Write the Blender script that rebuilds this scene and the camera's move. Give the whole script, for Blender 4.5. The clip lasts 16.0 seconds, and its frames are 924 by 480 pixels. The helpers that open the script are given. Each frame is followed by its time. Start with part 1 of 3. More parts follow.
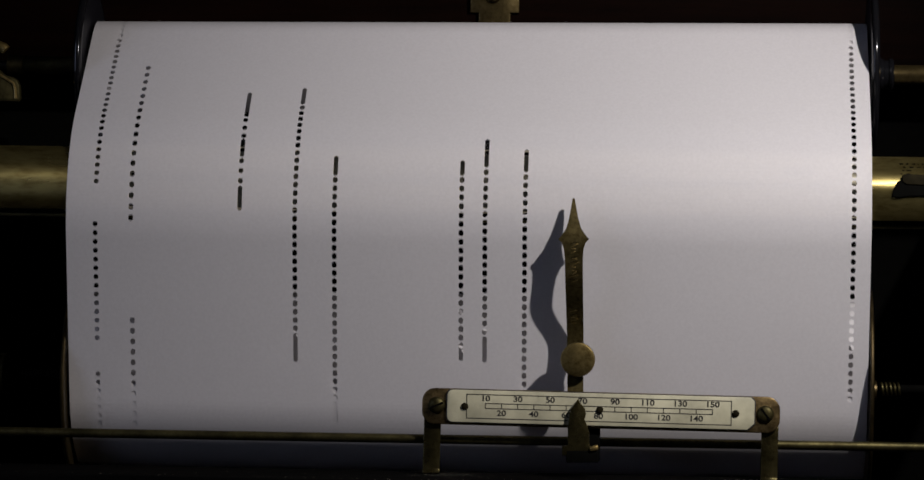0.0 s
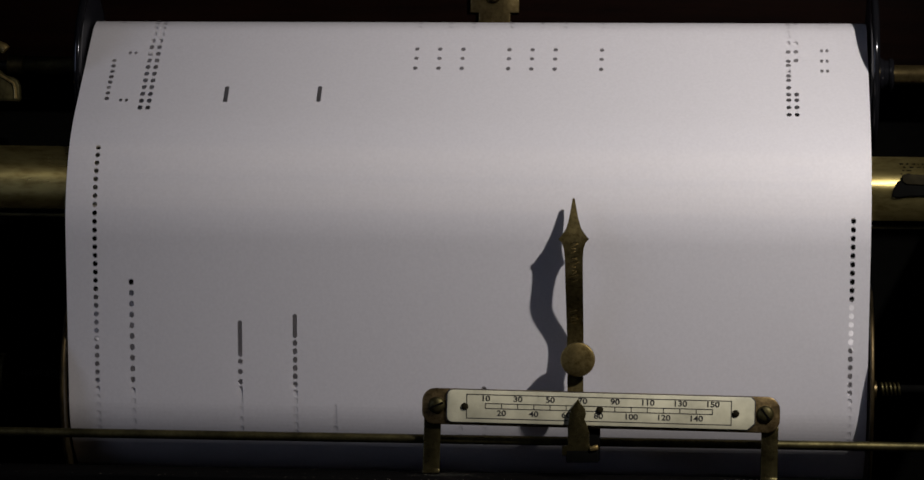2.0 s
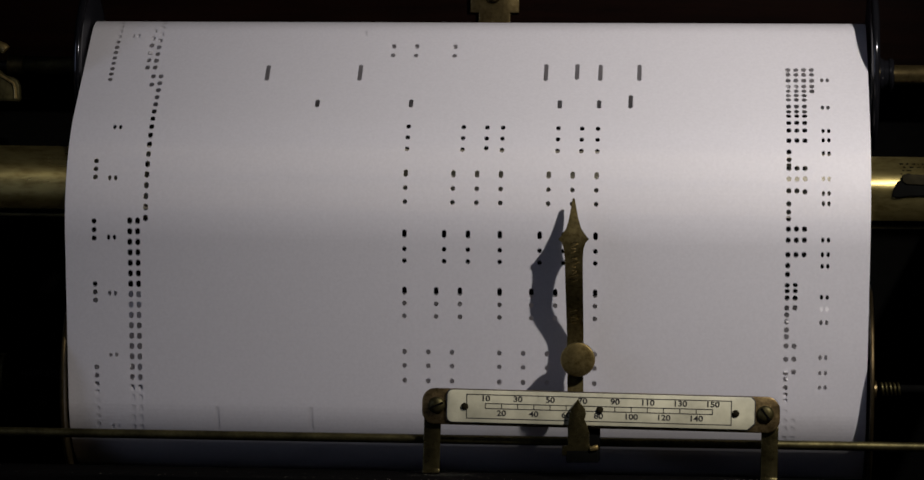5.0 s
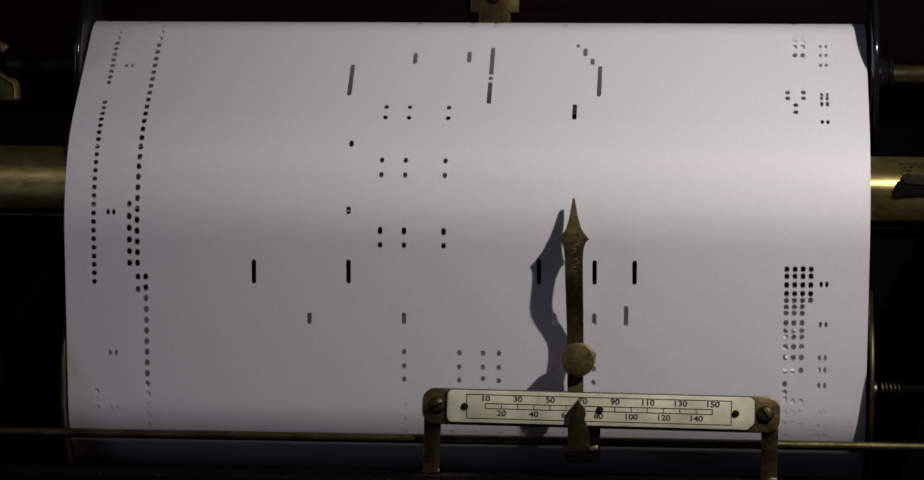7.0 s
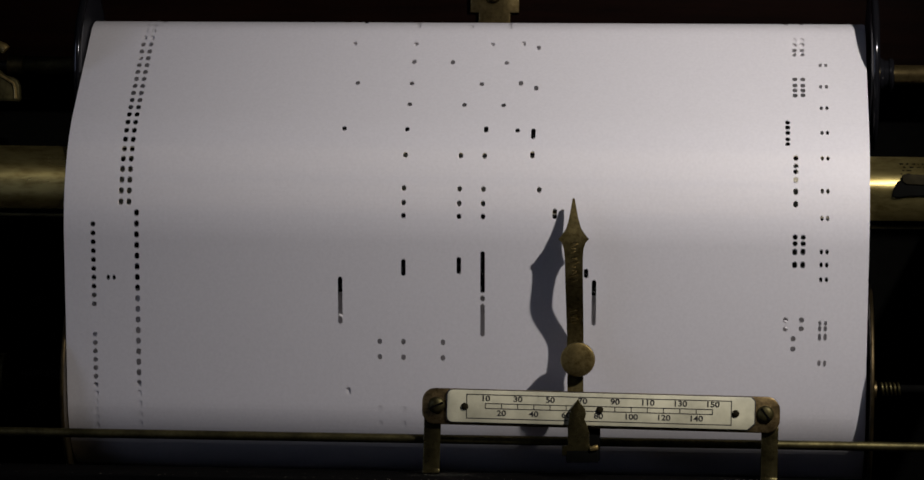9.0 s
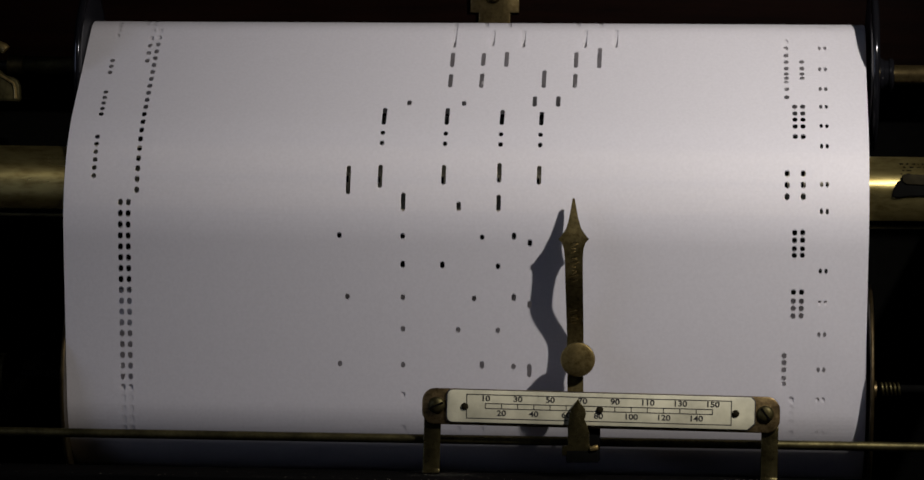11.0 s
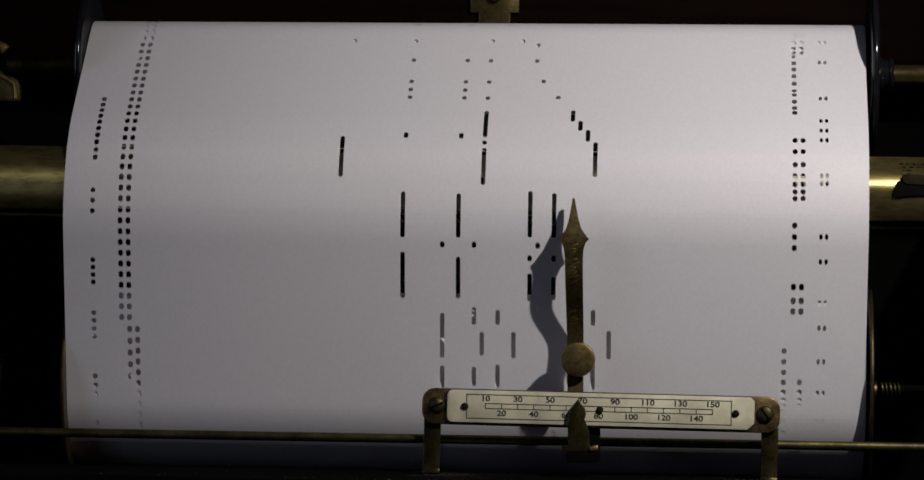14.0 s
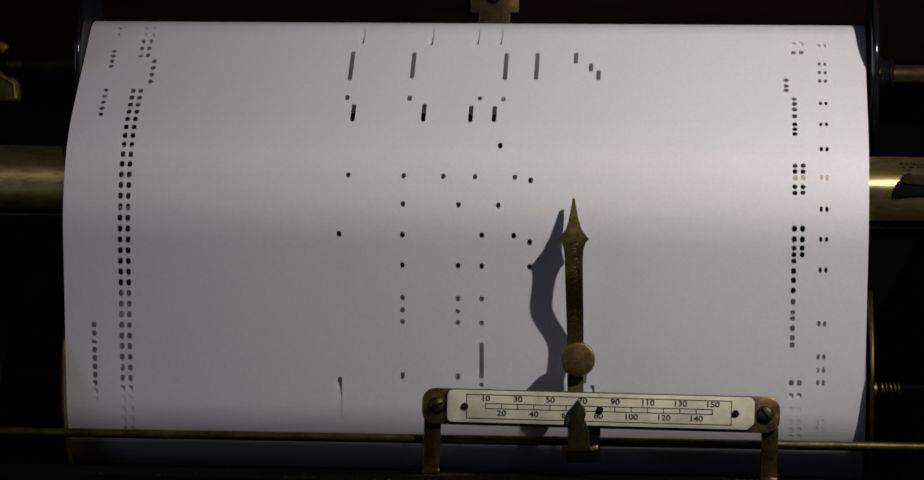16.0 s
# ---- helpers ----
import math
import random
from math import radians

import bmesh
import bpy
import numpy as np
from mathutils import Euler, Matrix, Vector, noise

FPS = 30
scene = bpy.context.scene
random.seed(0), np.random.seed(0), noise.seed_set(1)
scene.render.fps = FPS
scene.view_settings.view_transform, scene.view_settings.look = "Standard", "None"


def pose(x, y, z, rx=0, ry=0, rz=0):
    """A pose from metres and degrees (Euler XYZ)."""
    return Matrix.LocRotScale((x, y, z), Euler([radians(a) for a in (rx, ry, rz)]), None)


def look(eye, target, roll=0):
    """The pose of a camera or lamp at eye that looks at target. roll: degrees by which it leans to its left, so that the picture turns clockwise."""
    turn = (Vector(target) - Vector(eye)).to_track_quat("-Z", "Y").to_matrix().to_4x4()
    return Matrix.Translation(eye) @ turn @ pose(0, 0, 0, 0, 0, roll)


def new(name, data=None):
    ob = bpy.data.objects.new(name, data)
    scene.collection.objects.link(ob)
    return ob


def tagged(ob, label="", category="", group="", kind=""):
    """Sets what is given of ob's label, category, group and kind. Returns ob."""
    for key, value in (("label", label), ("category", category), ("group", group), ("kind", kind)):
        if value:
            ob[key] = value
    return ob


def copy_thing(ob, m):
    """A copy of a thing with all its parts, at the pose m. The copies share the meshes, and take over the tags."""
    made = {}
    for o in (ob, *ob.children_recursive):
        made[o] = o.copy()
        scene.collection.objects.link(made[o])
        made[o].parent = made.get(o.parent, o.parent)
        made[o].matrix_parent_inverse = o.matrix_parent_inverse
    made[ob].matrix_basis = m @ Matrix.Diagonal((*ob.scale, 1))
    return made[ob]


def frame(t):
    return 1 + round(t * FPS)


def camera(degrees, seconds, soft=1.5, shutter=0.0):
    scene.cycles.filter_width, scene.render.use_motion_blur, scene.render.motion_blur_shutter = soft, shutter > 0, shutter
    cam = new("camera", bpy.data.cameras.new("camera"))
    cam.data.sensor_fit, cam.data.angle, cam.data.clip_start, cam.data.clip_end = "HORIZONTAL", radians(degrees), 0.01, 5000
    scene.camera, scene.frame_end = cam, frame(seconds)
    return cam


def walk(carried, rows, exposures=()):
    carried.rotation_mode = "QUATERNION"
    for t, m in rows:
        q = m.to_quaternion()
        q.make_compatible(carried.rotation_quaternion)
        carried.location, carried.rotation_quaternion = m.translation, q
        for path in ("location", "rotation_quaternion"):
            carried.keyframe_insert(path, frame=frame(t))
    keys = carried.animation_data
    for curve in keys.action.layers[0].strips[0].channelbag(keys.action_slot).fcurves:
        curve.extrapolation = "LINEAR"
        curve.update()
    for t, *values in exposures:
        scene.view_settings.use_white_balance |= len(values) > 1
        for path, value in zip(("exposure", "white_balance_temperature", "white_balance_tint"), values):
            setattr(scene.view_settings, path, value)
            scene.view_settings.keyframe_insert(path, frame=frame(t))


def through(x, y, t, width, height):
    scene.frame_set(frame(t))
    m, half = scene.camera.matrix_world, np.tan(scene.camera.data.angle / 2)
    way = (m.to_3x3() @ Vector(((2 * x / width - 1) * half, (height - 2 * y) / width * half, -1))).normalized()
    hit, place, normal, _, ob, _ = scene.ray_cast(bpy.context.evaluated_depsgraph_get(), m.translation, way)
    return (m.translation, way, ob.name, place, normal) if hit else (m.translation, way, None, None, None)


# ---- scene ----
MM = 0.001
LIFT = 1.10  # height of the reading line above the floor, metres


def at(x, y, z):
    """Millimetres from the middle of the reading line (x along the bar, y into the case, z up) to metres."""
    return Vector((x * MM, y * MM, z * MM + LIFT))


# ---- camera: on a stand, still ----
cam = camera(15.64, 16.0, soft=1.5, shutter=0.4)
EYE = at(79.26, -1187.6, -8.35)
HOLD = look(EYE, EYE + Vector((-math.sin(0.0675), math.cos(0.0675), 0.0)), 0.842)
walk(cam, [(0.0, HOLD), (16.0, HOLD)], exposures=[(0.0, 0.0), (16.0, 0.0)])

# ---- light: one small reading lamp in front, above and to the side; a dim room ----
world = bpy.data.worlds.new("world")
scene.world = world
world.use_nodes = True
world.node_tree.nodes["Background"].inputs[0].default_value = (0.55, 0.6, 0.75, 1)
world.node_tree.nodes["Background"].inputs[1].default_value = 0.4

lamp_data = bpy.data.lights.new("reading_lamp", "SPOT")
lamp_data.energy = 8.8
lamp_data.color = (1.0, 0.95, 0.945)
lamp_data.spot_size = radians(62)
lamp_data.spot_blend = 1.0
lamp_data.shadow_soft_size = 0.006
reading_lamp = new("reading_lamp", lamp_data)
reading_lamp.matrix_world = look(at(300, -280, 249), at(44, 0, -6))


# daylight from the one window of the room, beside the camera
sky_data = bpy.data.lights.new("window_daylight", "AREA")
sky_data.energy, sky_data.color = 1.6, (0.6, 0.68, 1.0)
sky_data.shape, sky_data.size, sky_data.size_y = "RECTANGLE", 0.54, 0.68
window_daylight = new("window_daylight", sky_data)
window_daylight.matrix_world = look(at(-1102, -700, 260), at(0, 0, -20))


# ---- materials ----
def material(name):
    m = bpy.data.materials.new(name)
    m.use_nodes = True
    nt = m.node_tree
    return m, nt, nt.nodes["Principled BSDF"]


def ramp(nt, fac, a, b, lo=0.3, hi=0.7):
    r = nt.nodes.new("ShaderNodeValToRGB")
    r.color_ramp.elements[0].position, r.color_ramp.elements[1].position = lo, hi
    r.color_ramp.elements[0].color, r.color_ramp.elements[1].color = (*a, 1), (*b, 1)
    nt.links.new(fac, r.inputs[0])
    return r.outputs[0]


def grain(nt, scale, stretch=(1, 1, 1), detail=4.0, rough=0.6):
    co = nt.nodes.new("ShaderNodeTexCoord")
    mp = nt.nodes.new("ShaderNodeMapping")
    mp.inputs["Scale"].default_value = stretch
    n = nt.nodes.new("ShaderNodeTexNoise")
    n.inputs["Scale"].default_value, n.inputs["Detail"].default_value, n.inputs["Roughness"].default_value = scale, detail, rough
    nt.links.new(co.outputs["Object"], mp.inputs[0])
    nt.links.new(mp.outputs[0], n.inputs[0])
    return n.outputs[0]


def bump(nt, bs, height, strength, distance):
    b = nt.nodes.new("ShaderNodeBump")
    b.inputs["Strength"].default_value, b.inputs["Distance"].default_value = strength, distance
    nt.links.new(height, b.inputs["Height"])
    nt.links.new(b.outputs[0], bs.inputs["Normal"])


def mixed(nt, a, b, fac):
    mx = nt.nodes.new("ShaderNodeMix")
    mx.data_type = "RGBA"
    mx.blend_type = "MULTIPLY"
    mx.inputs[0].default_value = fac
    nt.links.new(a, mx.inputs[6])
    nt.links.new(b, mx.inputs[7])
    return mx.outputs[2]


def metal(name, a, b, rough_lo, rough_hi, scale=180.0, stretch=(1, 1, 1), relief=0.12, spots=(0.55, 0.5, 0.42), brushed=False, solid=0.92):
    """Old metal: two tones of tarnish, uneven gloss and fine scratches."""
    m, nt, bs = material(name)
    big = ramp(nt, grain(nt, scale * 0.35, stretch), a, b, 0.35, 0.65)
    fine = ramp(nt, grain(nt, scale * 3.0, stretch, 6.0), spots, (1, 1, 1), 0.3, 0.55)
    nt.links.new(mixed(nt, big, fine, 0.8), bs.inputs["Base Color"])
    bs.inputs["Metallic"].default_value = solid
    rr = nt.nodes.new("ShaderNodeMapRange")
    rr.inputs[3].default_value, rr.inputs[4].default_value = rough_lo, rough_hi
    nt.links.new(grain(nt, scale, stretch), rr.inputs[0])
    nt.links.new(rr.outputs[0], bs.inputs["Roughness"])
    if brushed:  # drawn fine across the length, so that the gloss spreads along it
        bs.inputs["Anisotropic"].default_value, bs.inputs["Anisotropic Rotation"].default_value = 0.9, 0.25
        tangent = nt.nodes.new("ShaderNodeTangent")
        tangent.direction_type, tangent.axis = "RADIAL", "X"
        nt.links.new(tangent.outputs[0], bs.inputs["Tangent"])
        bump(nt, bs, grain(nt, 900.0, (0.3, 1, 1), 3.0), 0.06, 0.0001)
    else:
        bump(nt, bs, grain(nt, scale * 5.0, stretch, 6.0), relief, 0.0003)
    return m


def wood(name, a, b, rough=0.35, stretch=(4, 60, 60), shine=0.12):
    m, nt, bs = material(name)
    g = grain(nt, 3.0, stretch, 8.0, 0.65)
    c = ramp(nt, g, a, b, 0.35, 0.7)
    nt.links.new(mixed(nt, c, ramp(nt, grain(nt, 900.0, (1, 1, 1), 3.0), (0.7, 0.7, 0.7), (1, 1, 1), 0.35, 0.5), 0.6), bs.inputs["Base Color"])
    bs.inputs["Roughness"].default_value, bs.inputs["Specular IOR Level"].default_value = rough, shine
    bump(nt, bs, g, 0.15, 0.0005)
    return m


def plain(name, colour, rough, noise_scale=300.0, spread=0.25, metallic=0.0, relief=0.08, shine=0.5):
    m, nt, bs = material(name)
    dark = tuple(c * (1 - spread) for c in colour)
    nt.links.new(ramp(nt, grain(nt, noise_scale, detail=6.0), dark, colour, 0.35, 0.65), bs.inputs["Base Color"])
    bs.inputs["Roughness"].default_value, bs.inputs["Metallic"].default_value = rough, metallic
    bs.inputs["Specular IOR Level"].default_value = shine
    if relief:
        bump(nt, bs, grain(nt, noise_scale * 4), relief, 0.0003)
    return m


def paper_material(name, through):
    """White roll paper: mostly scattering, lets some light through, faint sheen."""
    m, nt, bs = material(name)
    fibre = nt.nodes.new("ShaderNodeTexNoise")
    fibre.noise_dimensions = "4D"
    fibre.inputs["Scale"].default_value, fibre.inputs["Detail"].default_value = 900.0, 3.0
    co = nt.nodes.new("ShaderNodeTexCoord")
    info = nt.nodes.new("ShaderNodeObjectInfo")
    far = nt.nodes.new("ShaderNodeMath")
    far.operation = "MULTIPLY"
    far.inputs[1].default_value = 90.0
    nt.links.new(info.outputs["Random"], far.inputs[0])
    nt.links.new(far.outputs[0], fibre.inputs["W"])
    nt.links.new(co.outputs["Object"], fibre.inputs["Vector"])
    colour = ramp(nt, fibre.outputs[0], (0.72, 0.695, 0.695), (0.76, 0.735, 0.735), 0.35, 0.65)
    nt.links.new(colour, bs.inputs["Base Color"])
    bs.inputs["Roughness"].default_value = 0.45
    bs.inputs["Specular IOR Level"].default_value = 0.4
    tr = nt.nodes.new("ShaderNodeBsdfTranslucent")
    nt.links.new(colour, tr.inputs[0])
    mx = nt.nodes.new("ShaderNodeMixShader")
    mx.inputs[0].default_value = through
    nt.links.new(bs.outputs[0], mx.inputs[1])
    nt.links.new(tr.outputs[0], mx.inputs[2])
    nt.links.new(mx.outputs[0], nt.nodes["Material Output"].inputs[0])
    return m


PAPER = paper_material("paper", 0.27)
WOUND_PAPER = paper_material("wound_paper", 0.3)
BAR_BRASS = metal("bar_brass", (0.22, 0.175, 0.06), (0.46, 0.375, 0.14), 0.22, 0.36, 150.0, (0.3, 1, 1), spots=(0.45, 0.4, 0.3), brushed=True)
RUBBED_BRASS = metal("rubbed_brass", (0.82, 0.76, 0.56), (0.88, 0.82, 0.62), 0.08, 0.14, 150.0, (0.25, 1, 1), spots=(0.8, 0.8, 0.8), brushed=True, solid=1.0)
OLD_BRASS = metal("old_brass", (0.28, 0.2, 0.07), (0.42, 0.31, 0.12), 0.32, 0.55)
DARK_BRASS = metal("dark_brass", (0.12, 0.09, 0.036), (0.24, 0.18, 0.075), 0.26, 0.45, 220.0)
BLACKENED = metal("blackened_brass", (0.05, 0.038, 0.018), (0.12, 0.088, 0.04), 0.3, 0.5, 260.0)
BRONZE_CAP = metal("cap_brass", (0.11, 0.076, 0.032), (0.3, 0.215, 0.095), 0.24, 0.55, 320.0, spots=(0.3, 0.24, 0.18), relief=0.3)
STEEL = metal("dark_steel", (0.05, 0.045, 0.04), (0.1, 0.09, 0.075), 0.25, 0.5)
BLACK_GLOSS = plain("black_lacquer", (0.006, 0.006, 0.007), 0.12, 200.0, 0.0, relief=0.0)
# near-black: for black parts, and for shade coloured into the box and bar
BLACK_MATT = plain("black_matt_and_shade", (0.003, 0.003, 0.0025), 0.8, shine=0.02)
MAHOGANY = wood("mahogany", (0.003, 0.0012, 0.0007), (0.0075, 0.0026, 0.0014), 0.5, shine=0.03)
BLACK_SATIN = plain("black_satin", (0.006, 0.006, 0.008), 0.5, 200.0, 0.2, relief=0.03, shine=0.2)
DARK_WOOD = wood("dark_wood", (0.002, 0.002, 0.002), (0.005, 0.0045, 0.004), 0.9, shine=0.01)
KNOB_BRASS = metal("knob_brass", (0.17, 0.125, 0.045), (0.33, 0.25, 0.095), 0.28, 0.5, 240.0, spots=(0.42, 0.36, 0.26))
LEG_BRASS = metal("leg_brass", (0.05, 0.042, 0.017), (0.13, 0.107, 0.042), 0.2, 0.36, 240.0)
ARROW_BRASS = metal("arrow_brass", (0.11, 0.087, 0.033), (0.23, 0.18, 0.072), 0.28, 0.48, 240.0, spots=(0.4, 0.34, 0.26))
ROD_BRASS = metal("rod_brass", (0.045, 0.039, 0.016), (0.1, 0.085, 0.034), 0.42, 0.6, 260.0)
FLOOR_WOOD = wood("floor_wood", (0.10, 0.055, 0.028), (0.2, 0.12, 0.065), 0.4, (60, 4, 60), 0.4)
IVORY = plain("ivory_celluloid", (0.55, 0.52, 0.36), 0.4, 75.0, 0.36)
DULL_BLACK = plain("dull_blackened_brass", (0.016, 0.013, 0.006), 0.8, 260.0, 0.5, shine=0.05)
INK_AND_SHADE = plain("ink_and_seam_shade", (0.02, 0.018, 0.016), 0.6)
WALL = plain("room_wall", (0.42, 0.4, 0.37), 0.8, 20.0)


# ---- building helpers ----
def mesh_from(name, bm, mat, smooth=False):
    me = bpy.data.meshes.new(name)
    bm.normal_update()
    bm.to_mesh(me)
    bm.free()
    me.materials.append(mat)
    if smooth:
        for p in me.polygons:
            p.use_smooth = True
        me.set_sharp_from_angle(angle=radians(35))
    return me


def part(name, bm, mat, parent, label="", smooth=True):
    ob = new(name, mesh_from(name, bm, mat, smooth))
    ob.parent = parent
    if label:
        tagged(ob, label)
    return ob


def thing(name, place, label, category, group="", kind=""):
    ob = new(name)
    ob.matrix_world = Matrix.Translation(place)
    return tagged(ob, label, category, group, kind)


def box(size, centre=(0, 0, 0), bevel=0.0, m=None, segments=2):
    """A box in millimetres, its edges rounded."""
    bm = bmesh.new()
    bmesh.ops.create_cube(bm, size=1.0)
    bmesh.ops.scale(bm, vec=Vector(size) * MM, verts=bm.verts)
    if bevel:
        bmesh.ops.bevel(bm, geom=bm.edges[:], offset=bevel * MM, segments=segments, affect="EDGES", profile=0.5)
    if m:
        bmesh.ops.transform(bm, matrix=m, verts=bm.verts)
    bmesh.ops.translate(bm, vec=Vector(centre) * MM, verts=bm.verts)
    return bm


def lathe(rings, axis="X", steps=48, centre=(0, 0, 0)):
    """A turned body: rings of (along, radius) in millimetres, about the x, y or z axis."""
    bm = bmesh.new()
    rows = []
    for a, r in rings:
        row = []
        for i in range(steps):
            u = 2 * math.pi * i / steps
            c, s = r * math.cos(u), r * math.sin(u)
            co = {"X": (a, c, s), "Y": (s, a, c), "Z": (c, s, a)}[axis]
            row.append(bm.verts.new((Vector(co) + Vector(centre)) * MM))
        rows.append(row)
    for r0, r1 in zip(rows, rows[1:]):
        for i in range(steps):
            j = (i + 1) % steps
            bm.faces.new((r0[i], r0[j], r1[j], r1[i]))
    bm.faces.new(rows[0][::-1])
    bm.faces.new(rows[-1])
    bmesh.ops.recalc_face_normals(bm, faces=bm.faces)
    return bm


def slab(outline, depth, bevel=0.0, m=None):
    """A flat outline in x, z (millimetres), given thickness towards +y."""
    bm = bmesh.new()
    front = bm.faces.new([bm.verts.new(Vector((x, 0, z)) * MM) for x, z in outline])
    got = bmesh.ops.extrude_face_region(bm, geom=[front])
    bmesh.ops.translate(bm, vec=(0, depth * MM, 0), verts=[v for v in got["geom"] if isinstance(v, bmesh.types.BMVert)])
    bmesh.ops.recalc_face_normals(bm, faces=bm.faces)
    if bevel:
        rim = [e for e in bm.edges if abs(e.verts[0].co.y - e.verts[1].co.y) < 1e-7]
        bmesh.ops.bevel(bm, geom=rim, offset=bevel * MM, segments=2, affect="EDGES", profile=0.5)
    if m:
        bmesh.ops.transform(bm, matrix=m, verts=bm.verts)
    return bm


def ribbon(path, width, thick):
    """A bent strip: path of (y, z) millimetres, width along x (a number, or one per point)."""
    bm = bmesh.new()
    rows = []
    n = len(path)
    for i, (y, z) in enumerate(path):
        y0, z0 = path[max(i - 1, 0)]
        y1, z1 = path[min(i + 1, n - 1)]
        d = Vector((0, y1 - y0, z1 - z0)).normalized()
        nrm = Vector((0, d.z, -d.y)) * thick * 0.5
        w = (width[i] if isinstance(width, (list, tuple)) else width) * 0.5
        p = Vector((0, y, z))
        rows.append([bm.verts.new((p + Vector((sx * w, 0, 0)) + nrm * sn) * MM) for sx, sn in ((-1, 1), (1, 1), (1, -1), (-1, -1))])
    for a, b in zip(rows, rows[1:]):
        for i in range(4):
            j = (i + 1) % 4
            bm.faces.new((a[i], a[j], b[j], b[i]))
    bm.faces.new(rows[0])
    bm.faces.new(rows[-1][::-1])
    bmesh.ops.recalc_face_normals(bm, faces=bm.faces)
    return bm


def tube(points, radius, steps=12):
    """A round wire along points (millimetres)."""
    bm = bmesh.new()
    pts = [Vector(p) for p in points]
    rows = []
    side = None
    for i, p in enumerate(pts):
        d = (pts[min(i + 1, len(pts) - 1)] - pts[max(i - 1, 0)]).normalized()
        if side is None:
            side = d.orthogonal().normalized()
        side = (side - d * side.dot(d)).normalized()
        up = d.cross(side)
        rows.append([bm.verts.new((p + (side * math.cos(2 * math.pi * k / steps) + up * math.sin(2 * math.pi * k / steps)) * radius) * MM) for k in range(steps)])
    for a, b in zip(rows, rows[1:]):
        for i in range(steps):
            j = (i + 1) % steps
            bm.faces.new((a[i], a[j], b[j], b[i]))
    bm.faces.new(rows[0][::-1])
    bm.faces.new(rows[-1])
    bmesh.ops.recalc_face_normals(bm, faces=bm.faces)
    return bm


# ---- the paper's way over the rolls (millimetres): supply roll, bar, take-up roll ----
BAR_R, TOP_LEAN, LOW_LEAN = 48.8, 0.821, 0.199
SUPPLY_R, TOP_RUN = 17.0, 46.5
TAKEUP_R, LOW_RUN = 33.0, 59.05


def paper_way(s):
    """The point (y, z) of the paper s mm past the reading line; below zero it is still to come. Deep in the rolls it winds inwards."""
    y = z = 0.0
    if s >= 0:
        a = min(s / BAR_R, LOW_LEAN)
        y, z = BAR_R * (1 - math.cos(a)), -BAR_R * math.sin(a)
        left = s - BAR_R * a
        run = min(left, LOW_RUN)
        y, z = y + run * math.sin(LOW_LEAN), z - run * math.cos(LOW_LEAN)
        left -= run
        if left > 0:
            cy, cz = y + TAKEUP_R * math.cos(LOW_LEAN), z + TAKEUP_R * math.sin(LOW_LEAN)
            a = LOW_LEAN + left / TAKEUP_R
            r = TAKEUP_R - 5.0 * min(max((a - 2.2) / 3.0, 0.0), 1.0)
            y, z = cy - r * math.cos(a), cz - r * math.sin(a)
    else:
        a = min(-s / BAR_R, TOP_LEAN)
        y, z = BAR_R * (1 - math.cos(a)), BAR_R * math.sin(a)
        left = -s - BAR_R * a
        run = min(left, TOP_RUN)
        y, z = y + run * math.sin(TOP_LEAN), z + run * math.cos(TOP_LEAN)
        left -= run
        if left > 0:
            cy, cz = y + SUPPLY_R * math.cos(TOP_LEAN), z - SUPPLY_R * math.sin(TOP_LEAN)
            a = TOP_LEAN + left / SUPPLY_R
            r = SUPPLY_R - 4.0 * min(max((a - 2.4) / 2.5, 0.0), 1.0)
            y, z = cy - r * math.cos(a), cz + r * math.sin(a)
    return y, z


SUPPLY_Y = BAR_R * (1 - math.cos(TOP_LEAN)) + TOP_RUN * math.sin(TOP_LEAN) + SUPPLY_R * math.cos(TOP_LEAN)
SUPPLY_Z = BAR_R * math.sin(TOP_LEAN) + TOP_RUN * math.cos(TOP_LEAN) - SUPPLY_R * math.sin(TOP_LEAN)
TAKEUP_Y = BAR_R * (1 - math.cos(LOW_LEAN)) + LOW_RUN * math.sin(LOW_LEAN) + TAKEUP_R * math.cos(LOW_LEAN)
TAKEUP_Z = -BAR_R * math.sin(LOW_LEAN) - LOW_RUN * math.cos(LOW_LEAN) + TAKEUP_R * math.sin(LOW_LEAN)

# how far the paper has run at each time (mm), and how it wanders sideways
RUN_T = (0.0, 0.5, 1.0, 1.5, 2.0, 2.5, 3.0, 3.5, 4.0, 5.25, 6.5, 7.0, 7.5, 8.0, 8.5, 9.0, 10.25, 11.5, 12.0, 12.5, 13.0, 13.5, 14.0, 14.5, 15.0, 15.5, 16.0)
RUN_S = (0.0, 21.9, 44.6, 67.85, 91.0, 114.3, 135.5, 156.1, 176.9, 227.6, 278.4, 301.7, 324.8, 347.4, 370.0, 392.4, 446.8, 501.9, 523.2, 544.2, 565.7, 587.7, 609.8, 632.1, 654.4, 676.6, 698.8)
RUN_V = tuple(np.gradient(np.array(RUN_S), np.array(RUN_T)))


def paper_run(t):
    t = min(max(t, 0.0), 16.0)
    i = max(k for k in range(len(RUN_T) - 1) if RUN_T[k] <= t)
    h = RUN_T[i + 1] - RUN_T[i]
    u = (t - RUN_T[i]) / h
